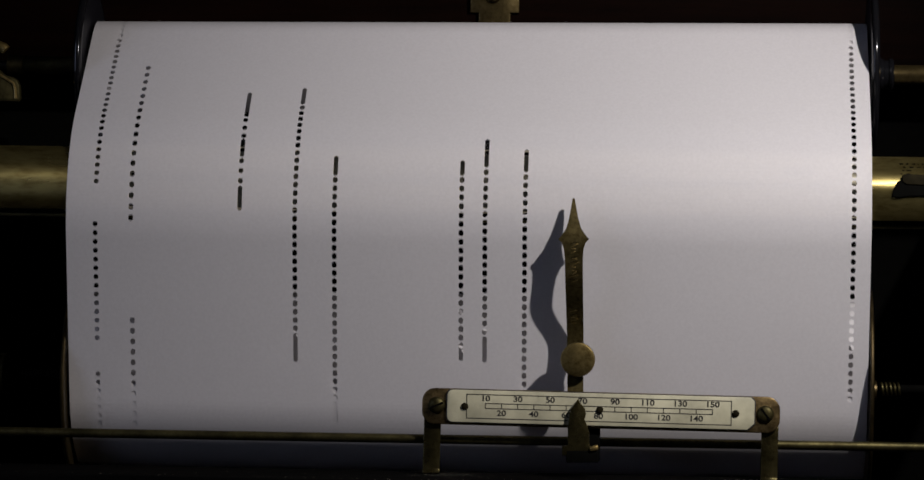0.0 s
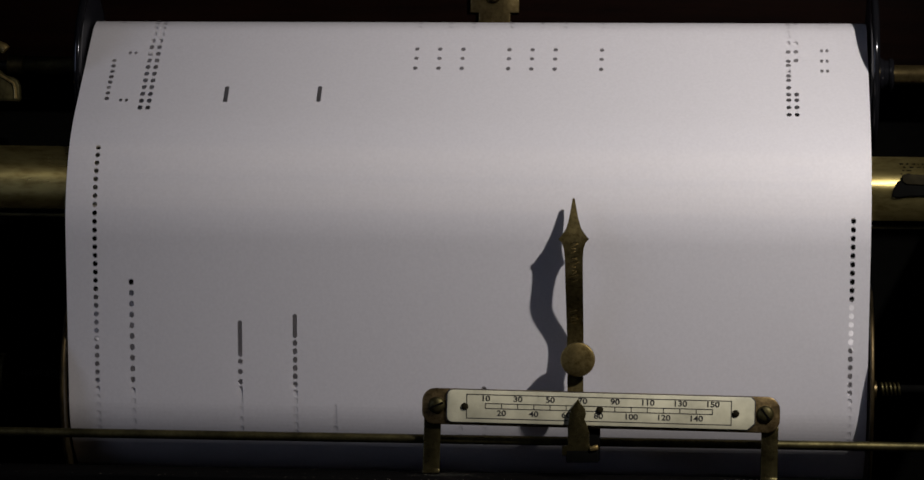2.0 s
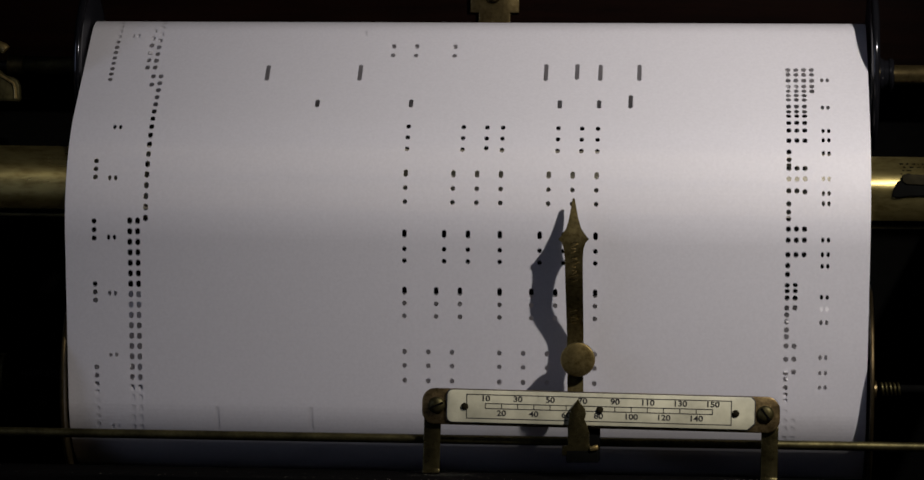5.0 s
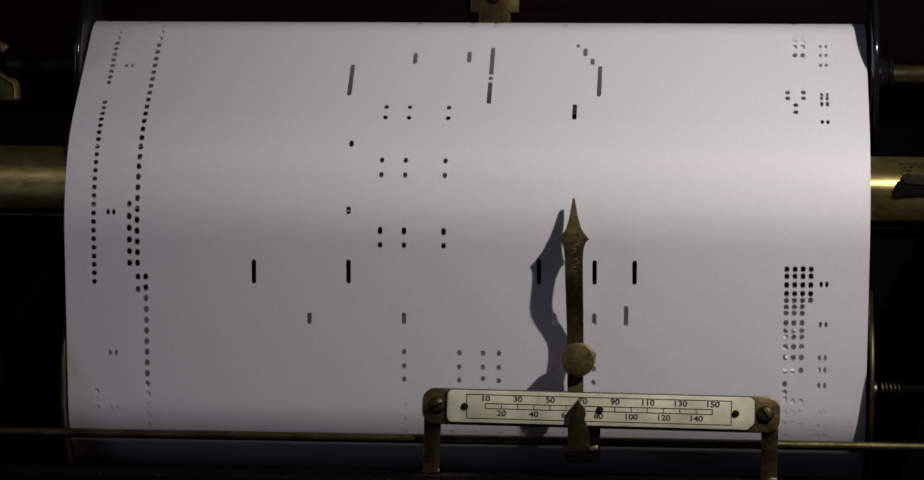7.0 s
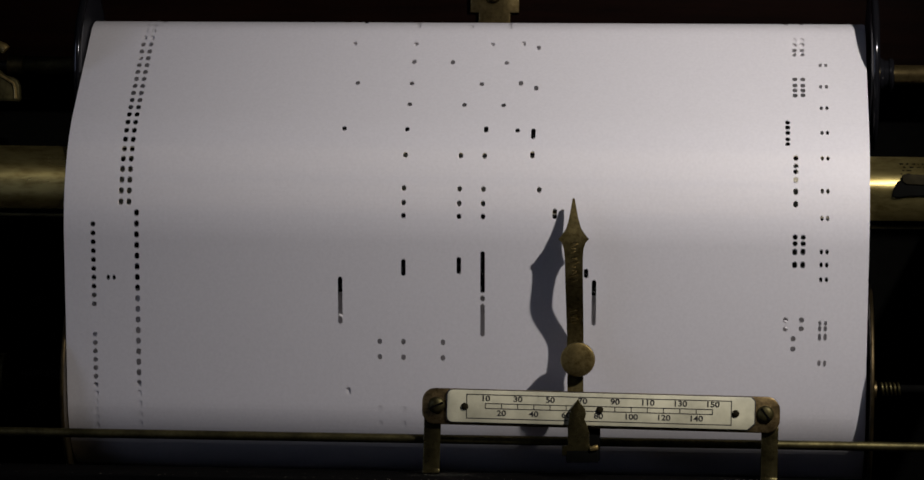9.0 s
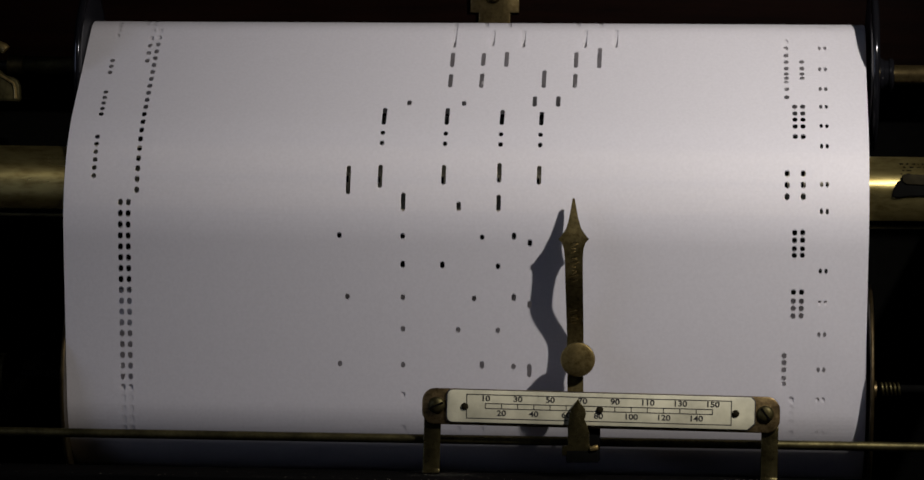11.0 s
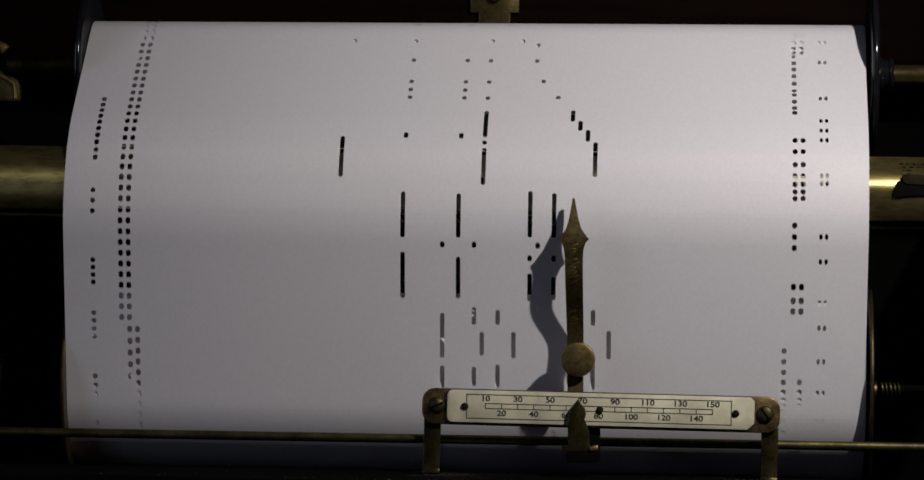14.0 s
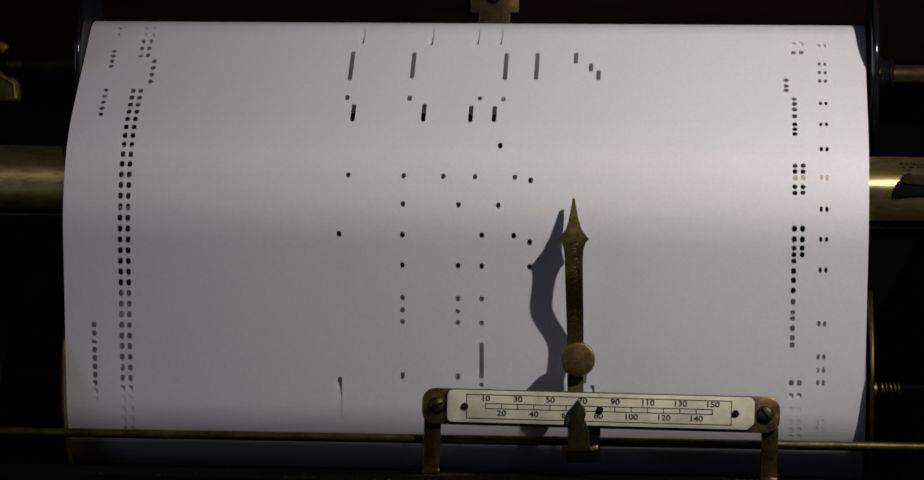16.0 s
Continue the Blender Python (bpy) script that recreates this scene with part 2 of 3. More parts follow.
    return ((2 * u ** 3 - 3 * u * u + 1) * RUN_S[i] + (u ** 3 - 2 * u * u + u) * h * RUN_V[i]
            + (3 * u * u - 2 * u ** 3) * RUN_S[i + 1] + (u ** 3 - u * u) * h * RUN_V[i + 1])


def paper_drift(t):
    """The roll wanders to the left by about a millimetre."""
    return float(np.interp(t, (0.0, 1.5, 5.0, 11.0, 16.0), (0.15, 0.0, -0.2, -0.8, -0.9)))


# ---- structure: room and case ----
def room():
    for name, size, c in (("floor", (2200, 2100, 40), (0, -650, -1120)), ("ceiling", (2200, 2100, 40), (0, -650, 1320)),
                          ("wall_north", (2200, 40, 2400), (0, 380, 100)), ("wall_east", (40, 2060, 2400), (1120, -670, 100)),
                          ("wall_south", (2200, 40, 2400), (0, -1690, 100))):
        ob = new(name, mesh_from(name, box(size), FLOOR_WOOD if name == "floor" else WALL))
        ob.matrix_world = Matrix.Translation(at(*c))
        tagged(ob, "plain unlit wall of the room" if "wall" in name else "plain dark room " + name, name.split("_")[0], kind="structure")
    # the west wall, with its window opening
    wall = bmesh.new()
    for size, c in (((40, 690, 2400), (0, -1325, 100)), ((40, 780, 2400), (0, -30, 100)), ((40, 560, 1010), (0, -700, -595)), ((40, 560, 690), (0, -700, 955))):
        piece = bpy.data.meshes.new("piece")
        bm = box(size, c)
        bm.to_mesh(piece)
        bm.free()
        wall.from_mesh(piece)
    ob = new("wall_west", mesh_from("wall_west", wall, WALL))
    ob.matrix_world = Matrix.Translation(at(-1120, 0, 0))
    tagged(ob, "plain unlit wall of the room with one window", "wall", kind="structure")


def case():
    c = thing("piano_case", at(0, 0, 0), "dark mahogany player piano case round an open roll box", "piano", kind="structure")
    # back and sides near-black: the dark depth behind the rolls is coloured in
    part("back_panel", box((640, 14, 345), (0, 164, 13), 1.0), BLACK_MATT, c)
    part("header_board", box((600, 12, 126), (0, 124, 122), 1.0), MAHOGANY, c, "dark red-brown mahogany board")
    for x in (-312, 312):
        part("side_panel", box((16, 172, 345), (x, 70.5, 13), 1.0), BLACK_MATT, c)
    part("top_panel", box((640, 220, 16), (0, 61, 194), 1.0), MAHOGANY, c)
    part("ledge", box((640, 50, 67), (0, -9, -124.8), 1.4), DARK_WOOD, c, "black stained ledge with dust specks")
    part("lower_case", box((640, 172, 900), (0, 85, -608.5), 2.0), DARK_WOOD, c)
    return c


# ---- tracker bar ----
LANE, LANE_0 = 2.8222, 1.227


def sheet_cells(xs, ps, holes):
    """Which cells of a grid lie in no hole (x0, x1, p0, p1)."""
    out = []
    for i in range(len(xs) - 1):
        for j in range(len(ps) - 1):
            x, p = (xs[i] + xs[i + 1]) / 2, (ps[j] + ps[j + 1]) / 2
            if not any(a < x < b and c < p < d for a, b, c, d in holes):
                out.append((i, j))
    return out


BAR_TILT = 0.264
BAR_HOME = Matrix.Translation(at(0, BAR_R * (1 - math.cos(BAR_TILT)), BAR_R * math.sin(BAR_TILT))) @ Matrix.Rotation(-BAR_TILT, 4, "X")
FACE_R, WORN_R = 22.0, 46.0  # the rounded ends, and the flatter face that the paper has worn


def on_face(z, r=FACE_R):
    """How far the curved face of the bar lies behind the paper at height z."""
    return 0.1 + r - math.sqrt(r * r - z * z)


def tracker_bar():
    b = thing("tracker_bar", at(0, 0, 0), "worn brass tracker bar with a row of small holes", "tracker bar")
    b.matrix_world = BAR_HOME
    holes = [(-124.4 + k * LANE - 0.75, -124.4 + k * LANE + 0.75, -1.2, 1.2) for k in range(90)]
    for x0 in (113.0, -123.4):
        holes += [(x0 + k * LANE - 0.8, x0 + k * LANE + 0.8, 3.4, 6.8) for k in range(4)]
    xs = sorted({-186.0, -141.6, 141.6, 186.0, *[h[0] for h in holes], *[h[1] for h in holes]})
    zs = sorted({-11.4, -10.4, -8.0, -6.8, -5.0, -3.0, -1.2, 0.0, 1.2, 3.4, 5.2, 6.8, 9.0, 11.0, 12.2})
    cells = sheet_cells(xs, zs, holes)
    for name, x0, x1, z0, z1, mat, label in (
            ("end_face", -186, -141.6, -20, 20, BAR_BRASS, "tarnished brass end"), ("end_face", 141.6, 186, -20, 20, BAR_BRASS, "tarnished brass end"),
            ("face", -141.6, 141.6, -20, 20, RUBBED_BRASS, "brass face rubbed bright with hole row")):
        bm = bmesh.new()
        verts = {}

        def v(i, j):
            if (i, j) not in verts:
                y = on_face(zs[j], FACE_R if name == "end_face" else WORN_R) + (0.9 if j in (0, len(zs) - 1) else 0.0)
                verts[i, j] = bm.verts.new((xs[i] * MM, y * MM, zs[j] * MM))
            return verts[i, j]
        for i, j in cells:
            if x0 <= xs[i] < x1 and z0 < zs[j] < z1:
                bm.faces.new((v(i, j), v(i + 1, j), v(i + 1, j + 1), v(i, j + 1)))
        part(name, bm, mat, b, label)
    # black body: the shade inside the holes is put into its colour
    body = slab([(-186, -11.4), (186, -11.4), (186, 12.2), (-186, 12.2)], 12.0, 0.5)
    bmesh.ops.translate(body, vec=(0, 4.9 * MM, 0), verts=body.verts)
    part("body", body, BLACK_MATT, b)
    return b


# ---- rolls ----
def supply_spool():
    s = thing("supply_spool", at(0, SUPPLY_Y, SUPPLY_Z), "supply spool with black lacquered flanges and white paper", "spool")
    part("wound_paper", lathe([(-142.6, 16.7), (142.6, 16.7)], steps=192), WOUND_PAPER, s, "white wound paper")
    for sx in (-1, 1):
        disc = part("flange", lathe([(sx * 144.2, 5), (sx * 144.2, 28.4), (sx * 146.8, 28.4), (sx * 146.8, 12), (sx * 147.3, 10), (sx * 147.3, 5)], steps=128), BLACK_SATIN, s, "black flange")
        rim = [(sx * (145.5 + 0.15 * k), 28.6 + 1.6 * (1 - (abs(k) / 10) ** 2.6)) for k in range(-10, 11)]
        ring = lathe([(sx * 144.0, 28.0)] + rim + [(sx * 147.0, 28.0)], steps=192)
        bmesh.ops.delete(ring, geom=[f for f in ring.faces if len(f.verts) > 4], context="FACES_ONLY")
        part("rim", ring, BLACK_GLOSS, disc, "glossy black rounded rim")
    return s


def takeup_spool():
    s = thing("takeup_spool", at(0, TAKEUP_Y, TAKEUP_Z), "take-up spool with thin brass-edged flanges and white paper", "spool")
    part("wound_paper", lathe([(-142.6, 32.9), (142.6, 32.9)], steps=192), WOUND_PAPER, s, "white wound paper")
    for sx in (-1, 1):
        rings = [(sx * 143.8, 5), (sx * 143.8, 39.0), (sx * 144.2, 39.4), (sx * 144.8, 39.4), (sx * 145.2, 39.0), (sx * 145.2, 4), (sx * 148.0, 3.5), (sx * 148.0, 2)]
        part("flange", lathe(rings, steps=192), BLACKENED, s, "thin dark metal flange")
    return s


# ---- perforations: lanes counted from the paper's middle, lengths in mm along the roll ----
HOLES = []


def punch(x, lo, hi, wide):
    """One punched hole with rounded ends."""
    end = min(0.42, (hi - lo) * 0.24)
    half = wide / 2
    HOLES.append((x - half, x + half, lo + end, hi - end))
    HOLES.append((x - half * 0.8, x + half * 0.8, lo + end * 0.4, hi - end * 0.4))
    HOLES.append((x - half * 0.45, x + half * 0.45, lo, hi))


def slot(lane, a, b, wide=1.6):
    punch(LANE_0 + lane * LANE, min(a, b), max(a, b), wide)


def dots(lane, a, b, pitch=3.1, size=1.8, wide=1.7):
    n = max(1, round((abs(b - a) - size) / pitch) + 1)
    lo, hi = min(a, b), max(a, b)
    for k in range(n):
        c = lo + size / 2 + (hi - lo - size) * (k / (n - 1) if n > 1 else 0)
        slot(lane, c - size / 2, c + size / 2, wide)

def chord(lanes, at_mm, size):
    for lane in lanes:
        slot(lane, at_mm - size / 2, at_mm + size / 2)


def marks(lane, places, size):
    for p in places:
        room_left = min([abs(p - q) for q in places if q != p], default=9.0) - 0.5
        half = max(min(size, room_left), 0.9) / 2
        slot(lane, p - half, p + half, 1.75)


def pairs(both, places, size):
    for p in places:
        for x in both:
            punch(x, p - size / 2, p + size / 2, 1.15)


# the music: lengths count upwards from the reading line at the start
LEFT_PAIR, RIGHT_PAIR = (-127.2, -125.1), (126.2, 128.2)
dots(-47.35, 115.8, 10.0, 3.1, 1.8)
dots(-47.35, -3.6, -47.0, 3.1, 1.8)
dots(-47.35, -58.5, -104.5, 3.1, 1.8)
dots(-42.8, 66.7, -3.2, 3.9, 2.2)
dots(-42.8, -38.4, -102.5, 3.9, 2.2)
slot(-29, 52.1, 38.8)
dots(-29, 38.1, 28.6, 3.1, 2.0)
slot(-29, 28.1, 20.8)
dots(-29, 20.3, 10.7, 3.1, 2.0)
slot(-29, 9.8, 1.0)
slot(-22, 54.8, 46.0)
dots(-22, 45.3, -42.6, 3.1, 2.2)
slot(-22, -43.2, -53.8)
slot(-17, 21.7, 14.0)
dots(-17, 13.6, -67.9, 3.1, 2.2)
slot(-17, -68.3, -76.0)
slot(-1, 20.5, 14.6)
dots(-1, 14.2, -45.0, 3.1, 2.2)
slot(-1, -45.6, -52.3)
slot(2, 29.4, 17.9)
dots(2, 17.2, -42.7, 3.1, 2.2)
slot(2, -43.3, -52.8)
slot(7, 25.1, 16.3)
dots(7, 15.6, -71.1, 3.1, 2.2)
dots(48, 92.4, -64.9, 3.1, 2.0)
dots(-47.35, 161.6, 138.2, 3.1, 1.8)
dots(-42.8, 215.5, 133.1, 3.9, 2.3)
dots(-41.8, 215.5, 133.1, 3.9, 2.3)
dots(-40.8, 279.5, 214.2, 3.9, 2.3)
dots(-41.8, 279.5, 272.5, 3.9, 2.3)
dots(-42.8, 305.6, 282.2, 3.9, 2.3)
dots(-41.8, 393.3, 282.2, 3.9, 2.3)
dots(-43.8, 484.6, 394.9, 3.9, 2.3)
dots(-42.8, 484.6, 394.9, 3.9, 2.3)
dots(-41.8, 568.3, 486.8, 3.9, 2.3)
dots(-42.8, 568.3, 548.7, 3.9, 2.3)
dots(-43.8, 752.5, 570.4, 3.9, 2.3)
dots(-42.8, 752.5, 570.4, 3.9, 2.3)
dots(-41.8, 769.3, 755.6, 3.9, 2.2)
dots(-43.8, 788.7, 770.5, 3.9, 2.2)
dots(-42.8, 788.8, 770.6, 3.9, 2.2)
dots(-47.35, 236.9, 229.0, 3.1, 1.8)
dots(-47.35, 214.9, 207.0, 3.1, 1.8)
dots(-47.35, 192.1, 184.4, 3.1, 1.8)
dots(-47.35, 348.6, 275.4, 3.1, 1.8)
dots(-47.35, 388.8, 357.9, 3.1, 1.8)
dots(-47.35, 509.3, 492.0, 3.1, 1.8)
dots(-47.35, 532.6, 518.5, 3.1, 1.8)
dots(-47.35, 550.6, 542.0, 3.4, 1.8)
dots(-47.35, 573.9, 563.4, 3.0, 1.8)
dots(-47.35, 593.2, 583.3, 3.1, 1.8)
dots(-47.35, 618.4, 609.1, 3.1, 1.8)
dots(-47.35, 658.6, 628.7, 3.1, 2.2)
dots(-47.35, 752.3, 737.2, 3.1, 1.7)
dots(-47.35, 774.8, 764.3, 3.1, 1.7)
dots(-47.35, 788.1, 782.7, 3.1, 1.7)
pairs(LEFT_PAIR, (138.3, 165.3,), 1.6)
pairs(LEFT_PAIR, (187.9, 208.3, 229.7,), 1.8)
pairs(LEFT_PAIR, (250.4, 301.6,), 2.0)
pairs(LEFT_PAIR, (368.6,), 1.8)
slot(-32, 146.6, 137.8)
slot(-20, 147.1, 138.4)
chord((-8, -5, -2, 4, 7, 10, 16,), 168.3, 1.9)
chord((-8, -5, -2, 4, 7, 10, 16,), 163.2, 1.7)
chord((-8, -5, -2, 4, 7, 10, 16,), 157.7, 1.9)
chord((-8, -4, -1, 4, 8, 11, 16,), 190.5, 2.9)
chord((-8, -4, -1, 4, 8, 11, 16,), 185.9, 1.7)
chord((-8, -4, -1, 4, 8, 11, 16,), 181.3, 1.7)
chord((-8, -3, 0, 4, 9, 12, 16,), 211.2, 2.8)
chord((-8, -3, 0, 4, 9, 12, 16,), 205.7, 1.7)
chord((-8, -3, 0, 4, 9, 12, 16,), 201.4, 1.7)
chord((-8, -2, 1, 4, 10, 13, 16,), 232.9, 2.7)
chord((-8, -2, 1, 4, 10, 13, 16,), 227.5, 1.7)
chord((-8, -2, 1, 4, 10, 13, 16,), 222.5, 1.7)
chord((-8, -1, 2, 4, 11, 14, 16,), 252.4, 2.0)
chord((-8, -1, 2, 4, 11, 14, 16,), 247.3, 1.8)
chord((-8, -1, 4, 11, 14, 16,), 242.4, 1.8)
chord((2,), 243.1, 1.8)
slot(-20, 266.3, 262.0)
slot(-8, 266.8, 262.5)
slot(11, 267.3, 262.9)
slot(16, 267.5, 263.1)
slot(20, 270.4, 263.3)
slot(-27, 285.2, 276.5)
slot(-15, 285.7, 277.0)
slot(9, 286.8, 277.7)
slot(13, 287.0, 278.5)
slot(16, 286.7, 278.0)
slot(21, 286.9, 278.2)
chord((-11, -8, -3,), 296.3, 2.6)
chord((-11, -8, -3,), 291.2, 2.0)
chord((-15,), 303.4, 2.8)
chord((-11, -8, -3,), 322.0, 2.0)
chord((-11, -8, -3,), 316.4, 2.0)
chord((-15,), 328.5, 2.6)
chord((-11, -8, -3,), 346.8, 2.0)
chord((-11, -8, -3,), 341.1, 2.0)
slot(13, 349.5, 341.1)
slot(-16, 370.1, 352.9)
slot(2, 380.1, 365.0)
chord((2,), 363.0, 2.0)
slot(2, 361.0, 349.2)
slot(16, 370.3, 353.8)
slot(-8, 376.9, 370.8)
slot(-1, 377.9, 371.8)
chord((13,), 381.3, 1.8)
slot(14, 380.0, 375.6)
slot(15, 374.3, 371.0)
chord((-8, -1, 2, 9,), 402.3, 2.0)
chord((-8, -1, 2,), 397.1, 1.9)
chord((-8, -1, 2,), 392.5, 1.9)
slot(11, 395.6, 392.0)
chord((-8, -1, 2,), 414.9, 2.2)
chord((8,), 415.6, 2.8)
chord((-16, -8, 6,), 426.0, 2.0)
chord((2,), 426.4, 2.8)
slot(8, 427.0, 422.3)
chord((-8, -1, 4,), 439.1, 2.0)
chord((-15, -8, 1,), 450.6, 2.0)
chord((6,), 451.2, 2.6)
chord((8,), 448.7, 2.6)
chord((-8, -3,), 462.6, 2.4)
chord((4,), 462.4, 2.0)
chord((-16, -8,), 472.8, 2.0)
chord((2,), 472.8, 1.8)
chord((6,), 473.3, 2.4)
chord((8,), 471.0, 2.4)
slot(-8, 488.3, 481.7)
slot(-1, 485.2, 482.0)
slot(4, 488.0, 482.0)
slot(-15, 498.0, 487.4)
slot(-11, 498.5, 489.9)
slot(-3, 498.7, 491.3)
slot(4, 499.8, 492.4)
slot(9, 498.9, 491.8)
chord((-11, -3, 4, 9,), 511.8, 1.9)
chord((-11, -3, 4, 9,), 507.3, 2.0)
slot(-11, 524.6, 515.7)
slot(-3, 524.9, 516.0)
slot(4, 524.2, 516.3)
slot(9, 523.5, 516.3)
chord((-8, -1,), 527.5, 2.6)
slot(8, 531.8, 526.3)
slot(11, 532.0, 526.4)
slot(-3, 543.6, 536.3)
slot(1, 544.1, 536.2)
slot(9, 546.2, 536.5)
slot(13, 544.4, 536.7)
slot(-3, 555.7, 547.5)
slot(1, 555.5, 548.4)
slot(4, 556.4, 547.9)
slot(13, 556.5, 547.7)
slot(16, 558.9, 547.5)
slot(-3, 574.9, 558.6)
slot(2, 568.2, 559.6)
slot(6, 568.4, 558.8)
slot(14, 569.4, 558.8)
slot(18, 569.3, 559.0)
slot(1, 577.2, 570.8)
slot(4, 576.3, 570.9)
slot(13, 577.4, 571.4)
slot(16, 576.9, 571.2)
chord((9,), 577.2, 2.4)
slot(-8, 596.9, 580.1)
slot(-1, 595.4, 580.3)
slot(8, 589.7, 579.7)
slot(11, 588.6, 580.2)
chord((-3, 1, 9,), 599.8, 2.2)
slot(13, 602.0, 598.3)
chord((8, 11,), 595.2, 2.2)
slot(-8, 618.5, 602.1)
slot(-1, 618.0, 602.3)
slot(8, 619.2, 602.7)
slot(11, 618.6, 602.8)
slot(-16, 639.8, 623.5)
slot(2, 653.3, 640.1)
chord((2,), 637.8, 1.8)
slot(2, 635.5, 621.2)
slot(16, 638.5, 624.7)
slot(15, 644.0, 638.8)
slot(14, 648.6, 643.7)
slot(13, 654.2, 648.2)
chord((11,), 661.1, 1.9)
chord((9,), 669.8, 1.9)
chord((-8, -1,), 640.7, 2.6)
chord((-8, -1, 2,), 660.4, 1.9)
chord((-8, -1,), 664.7, 1.9)
chord((-8, -1, 2,), 669.2, 1.9)
chord((-8, -1, 2, 8,), 681.1, 2.0)
chord((-16, -8,), 692.0, 2.0)
chord((2, 6,), 692.2, 2.0)
chord((8,), 690.0, 2.2)
chord((-8, -1, 4,), 702.9, 2.0)
chord((-15, -8, -3, 1, 6,), 713.2, 2.0)
chord((8,), 712.1, 2.2)
chord((9,), 669.9, 1.9)
chord((4,), 725.5, 2.4)
slot(-15, 745.1, 735.8)
slot(-6, 745.9, 736.2)
slot(0, 745.2, 736.2)
slot(3, 745.0, 736.4)
chord((-16, -8,), 748.8, 2.8)
chord((1,), 749.2, 2.2)
chord((4,), 749.0, 2.6)
slot(-16, 774.9, 758.5)
slot(-8, 774.6, 759.9)
slot(4, 774.5, 759.5)
slot(8, 774.7, 759.7)
slot(13, 775.0, 768.9)
slot(15, 769.0, 764.4)
slot(16, 765.4, 759.8)
slot(-15, 787.8, 779.1)
slot(-6, 788.3, 778.8)
slot(0, 788.2, 779.1)
slot(3, 788.9, 779.2)
marks(40, (167.8, 162.8, 160.5, 157.5, 154.9, 152.6, 148.6, 145.0, 142.1, 138.2, 134.3,), 1.9)
marks(41, (167.9, 163.2, 145.1, 142.1, 138.3, 134.4,), 1.9)
marks(40, (240.0, 236.6, 232.6, 228.3, 223.6, 220.6, 218.3, 214.7, 210.8, 205.6, 201.7, 198.5, 194.6, 192.5, 190.0, 186.4, 183.9, 181.4, 178.5, 176.0, 172.6,), 1.9)
marks(41, (236.7, 232.6, 228.3, 214.8, 210.8, 205.6, 194.7, 192.6, 190.0, 186.5, 172.6,), 1.9)
marks(42, (236.7, 232.7, 228.0, 214.8, 210.9, 205.7,), 1.9)
marks(40, (284.6, 282.1, 278.9, 275.8, 273.3, 271.0, 268.8, 265.2, 262.4, 260.1, 256.5, 252.7, 248.0, 243.1, 240.1, 237.8,), 2.1)
marks(41, (284.6, 282.1, 279.0, 275.8, 273.4, 271.1, 268.8, 265.2, 262.5, 260.2, 256.6, 252.7, 248.1,), 2.1)
marks(42, (284.7, 282.1, 279.0, 275.9, 273.4, 271.1, 268.8, 265.3, 262.5, 260.2, 256.6, 252.8, 248.1,), 2.1)
marks(43, (284.7, 282.2, 279.0, 275.9, 273.4,), 2.1)
marks(40, (356.9, 353.8,), 1.9)
marks(42, (357.0, 353.9,), 1.9)
marks(41, (350.2, 346.5,), 1.9)
marks(41, (386.8, 384.5, 381.5, 376.9,), 2.3)
marks(42, (386.8, 384.5, 381.6, 376.9,), 2.3)
marks(41, (415.6, 412.5, 410.3, 407.2, 402.9, 398.4,), 2.2)
marks(40, (431.6, 429.1, 426.5, 423.5, 421.4,), 2.0)
marks(41, (454.7, 451.4, 448.8, 446.1, 476.0, 473.3, 470.3, 467.9,), 2.0)
marks(42, (454.7, 451.4, 448.8, 446.2, 476.1, 473.4, 470.3, 468.0,), 2.0)
marks(40, (497.1, 492.9, 488.7,), 2.4)
marks(42, (497.2, 493.0, 488.8,), 2.4)
marks(41, (527.7, 524.1, 520.9, 517.3, 512.4,), 2.2)
marks(42, (527.8, 524.2, 520.9, 517.4, 512.4,), 2.2)
marks(40, (563.1, 559.2, 555.3, 551.7, 548.1, 545.2, 543.0, 540.8, 537.2, 532.8,), 2.0)
marks(42, (551.8, 548.2, 545.3, 543.1,), 2.0)
marks(41, (586.3, 581.3, 577.5,), 2.4)
marks(42, (586.3, 581.3, 577.5,), 2.4)
marks(41, (608.3, 604.2, 600.3, 640.5, 635.6, 630.4, 626.0, 623.0, 620.2, 617.8,), 2.1)
marks(42, (640.5, 635.7, 630.5, 626.0, 623.1, 620.3, 617.9,), 2.1)
marks(41, (696.1, 692.4, 689.2, 686.9, 684.6, 681.0, 677.6, 674.0, 669.9, 666.1, 663.9, 660.3, 656.9, 654.3,), 2.2)
marks(42, (696.2, 692.4, 689.3, 686.9,), 2.2)
marks(41, (718.9, 716.7, 714.2, 711.0, 708.8,), 2.1)
marks(42, (719.0, 716.7, 714.3, 711.0, 708.9,), 2.1)
marks(41, (750.6, 748.0, 745.1, 741.5, 737.1, 734.7, 732.4, 780.7, 776.0,), 2.0)
marks(42, (780.8, 776.1,), 2.0)
marks(40, (760.7, 757.7, 755.4,), 2.0)
pairs(RIGHT_PAIR, (163.0, 157.7,), 1.6)
pairs(RIGHT_PAIR, (168.6, 181.3, 186.1, 190.4, 201.6, 205.8, 211.0, 223.8, 227.5, 232.8,), 1.8)
pairs(RIGHT_PAIR, (242.7, 248.4, 252.7, 264.8, 279.3, 341.4, 350.7, 354.0,), 2.0)
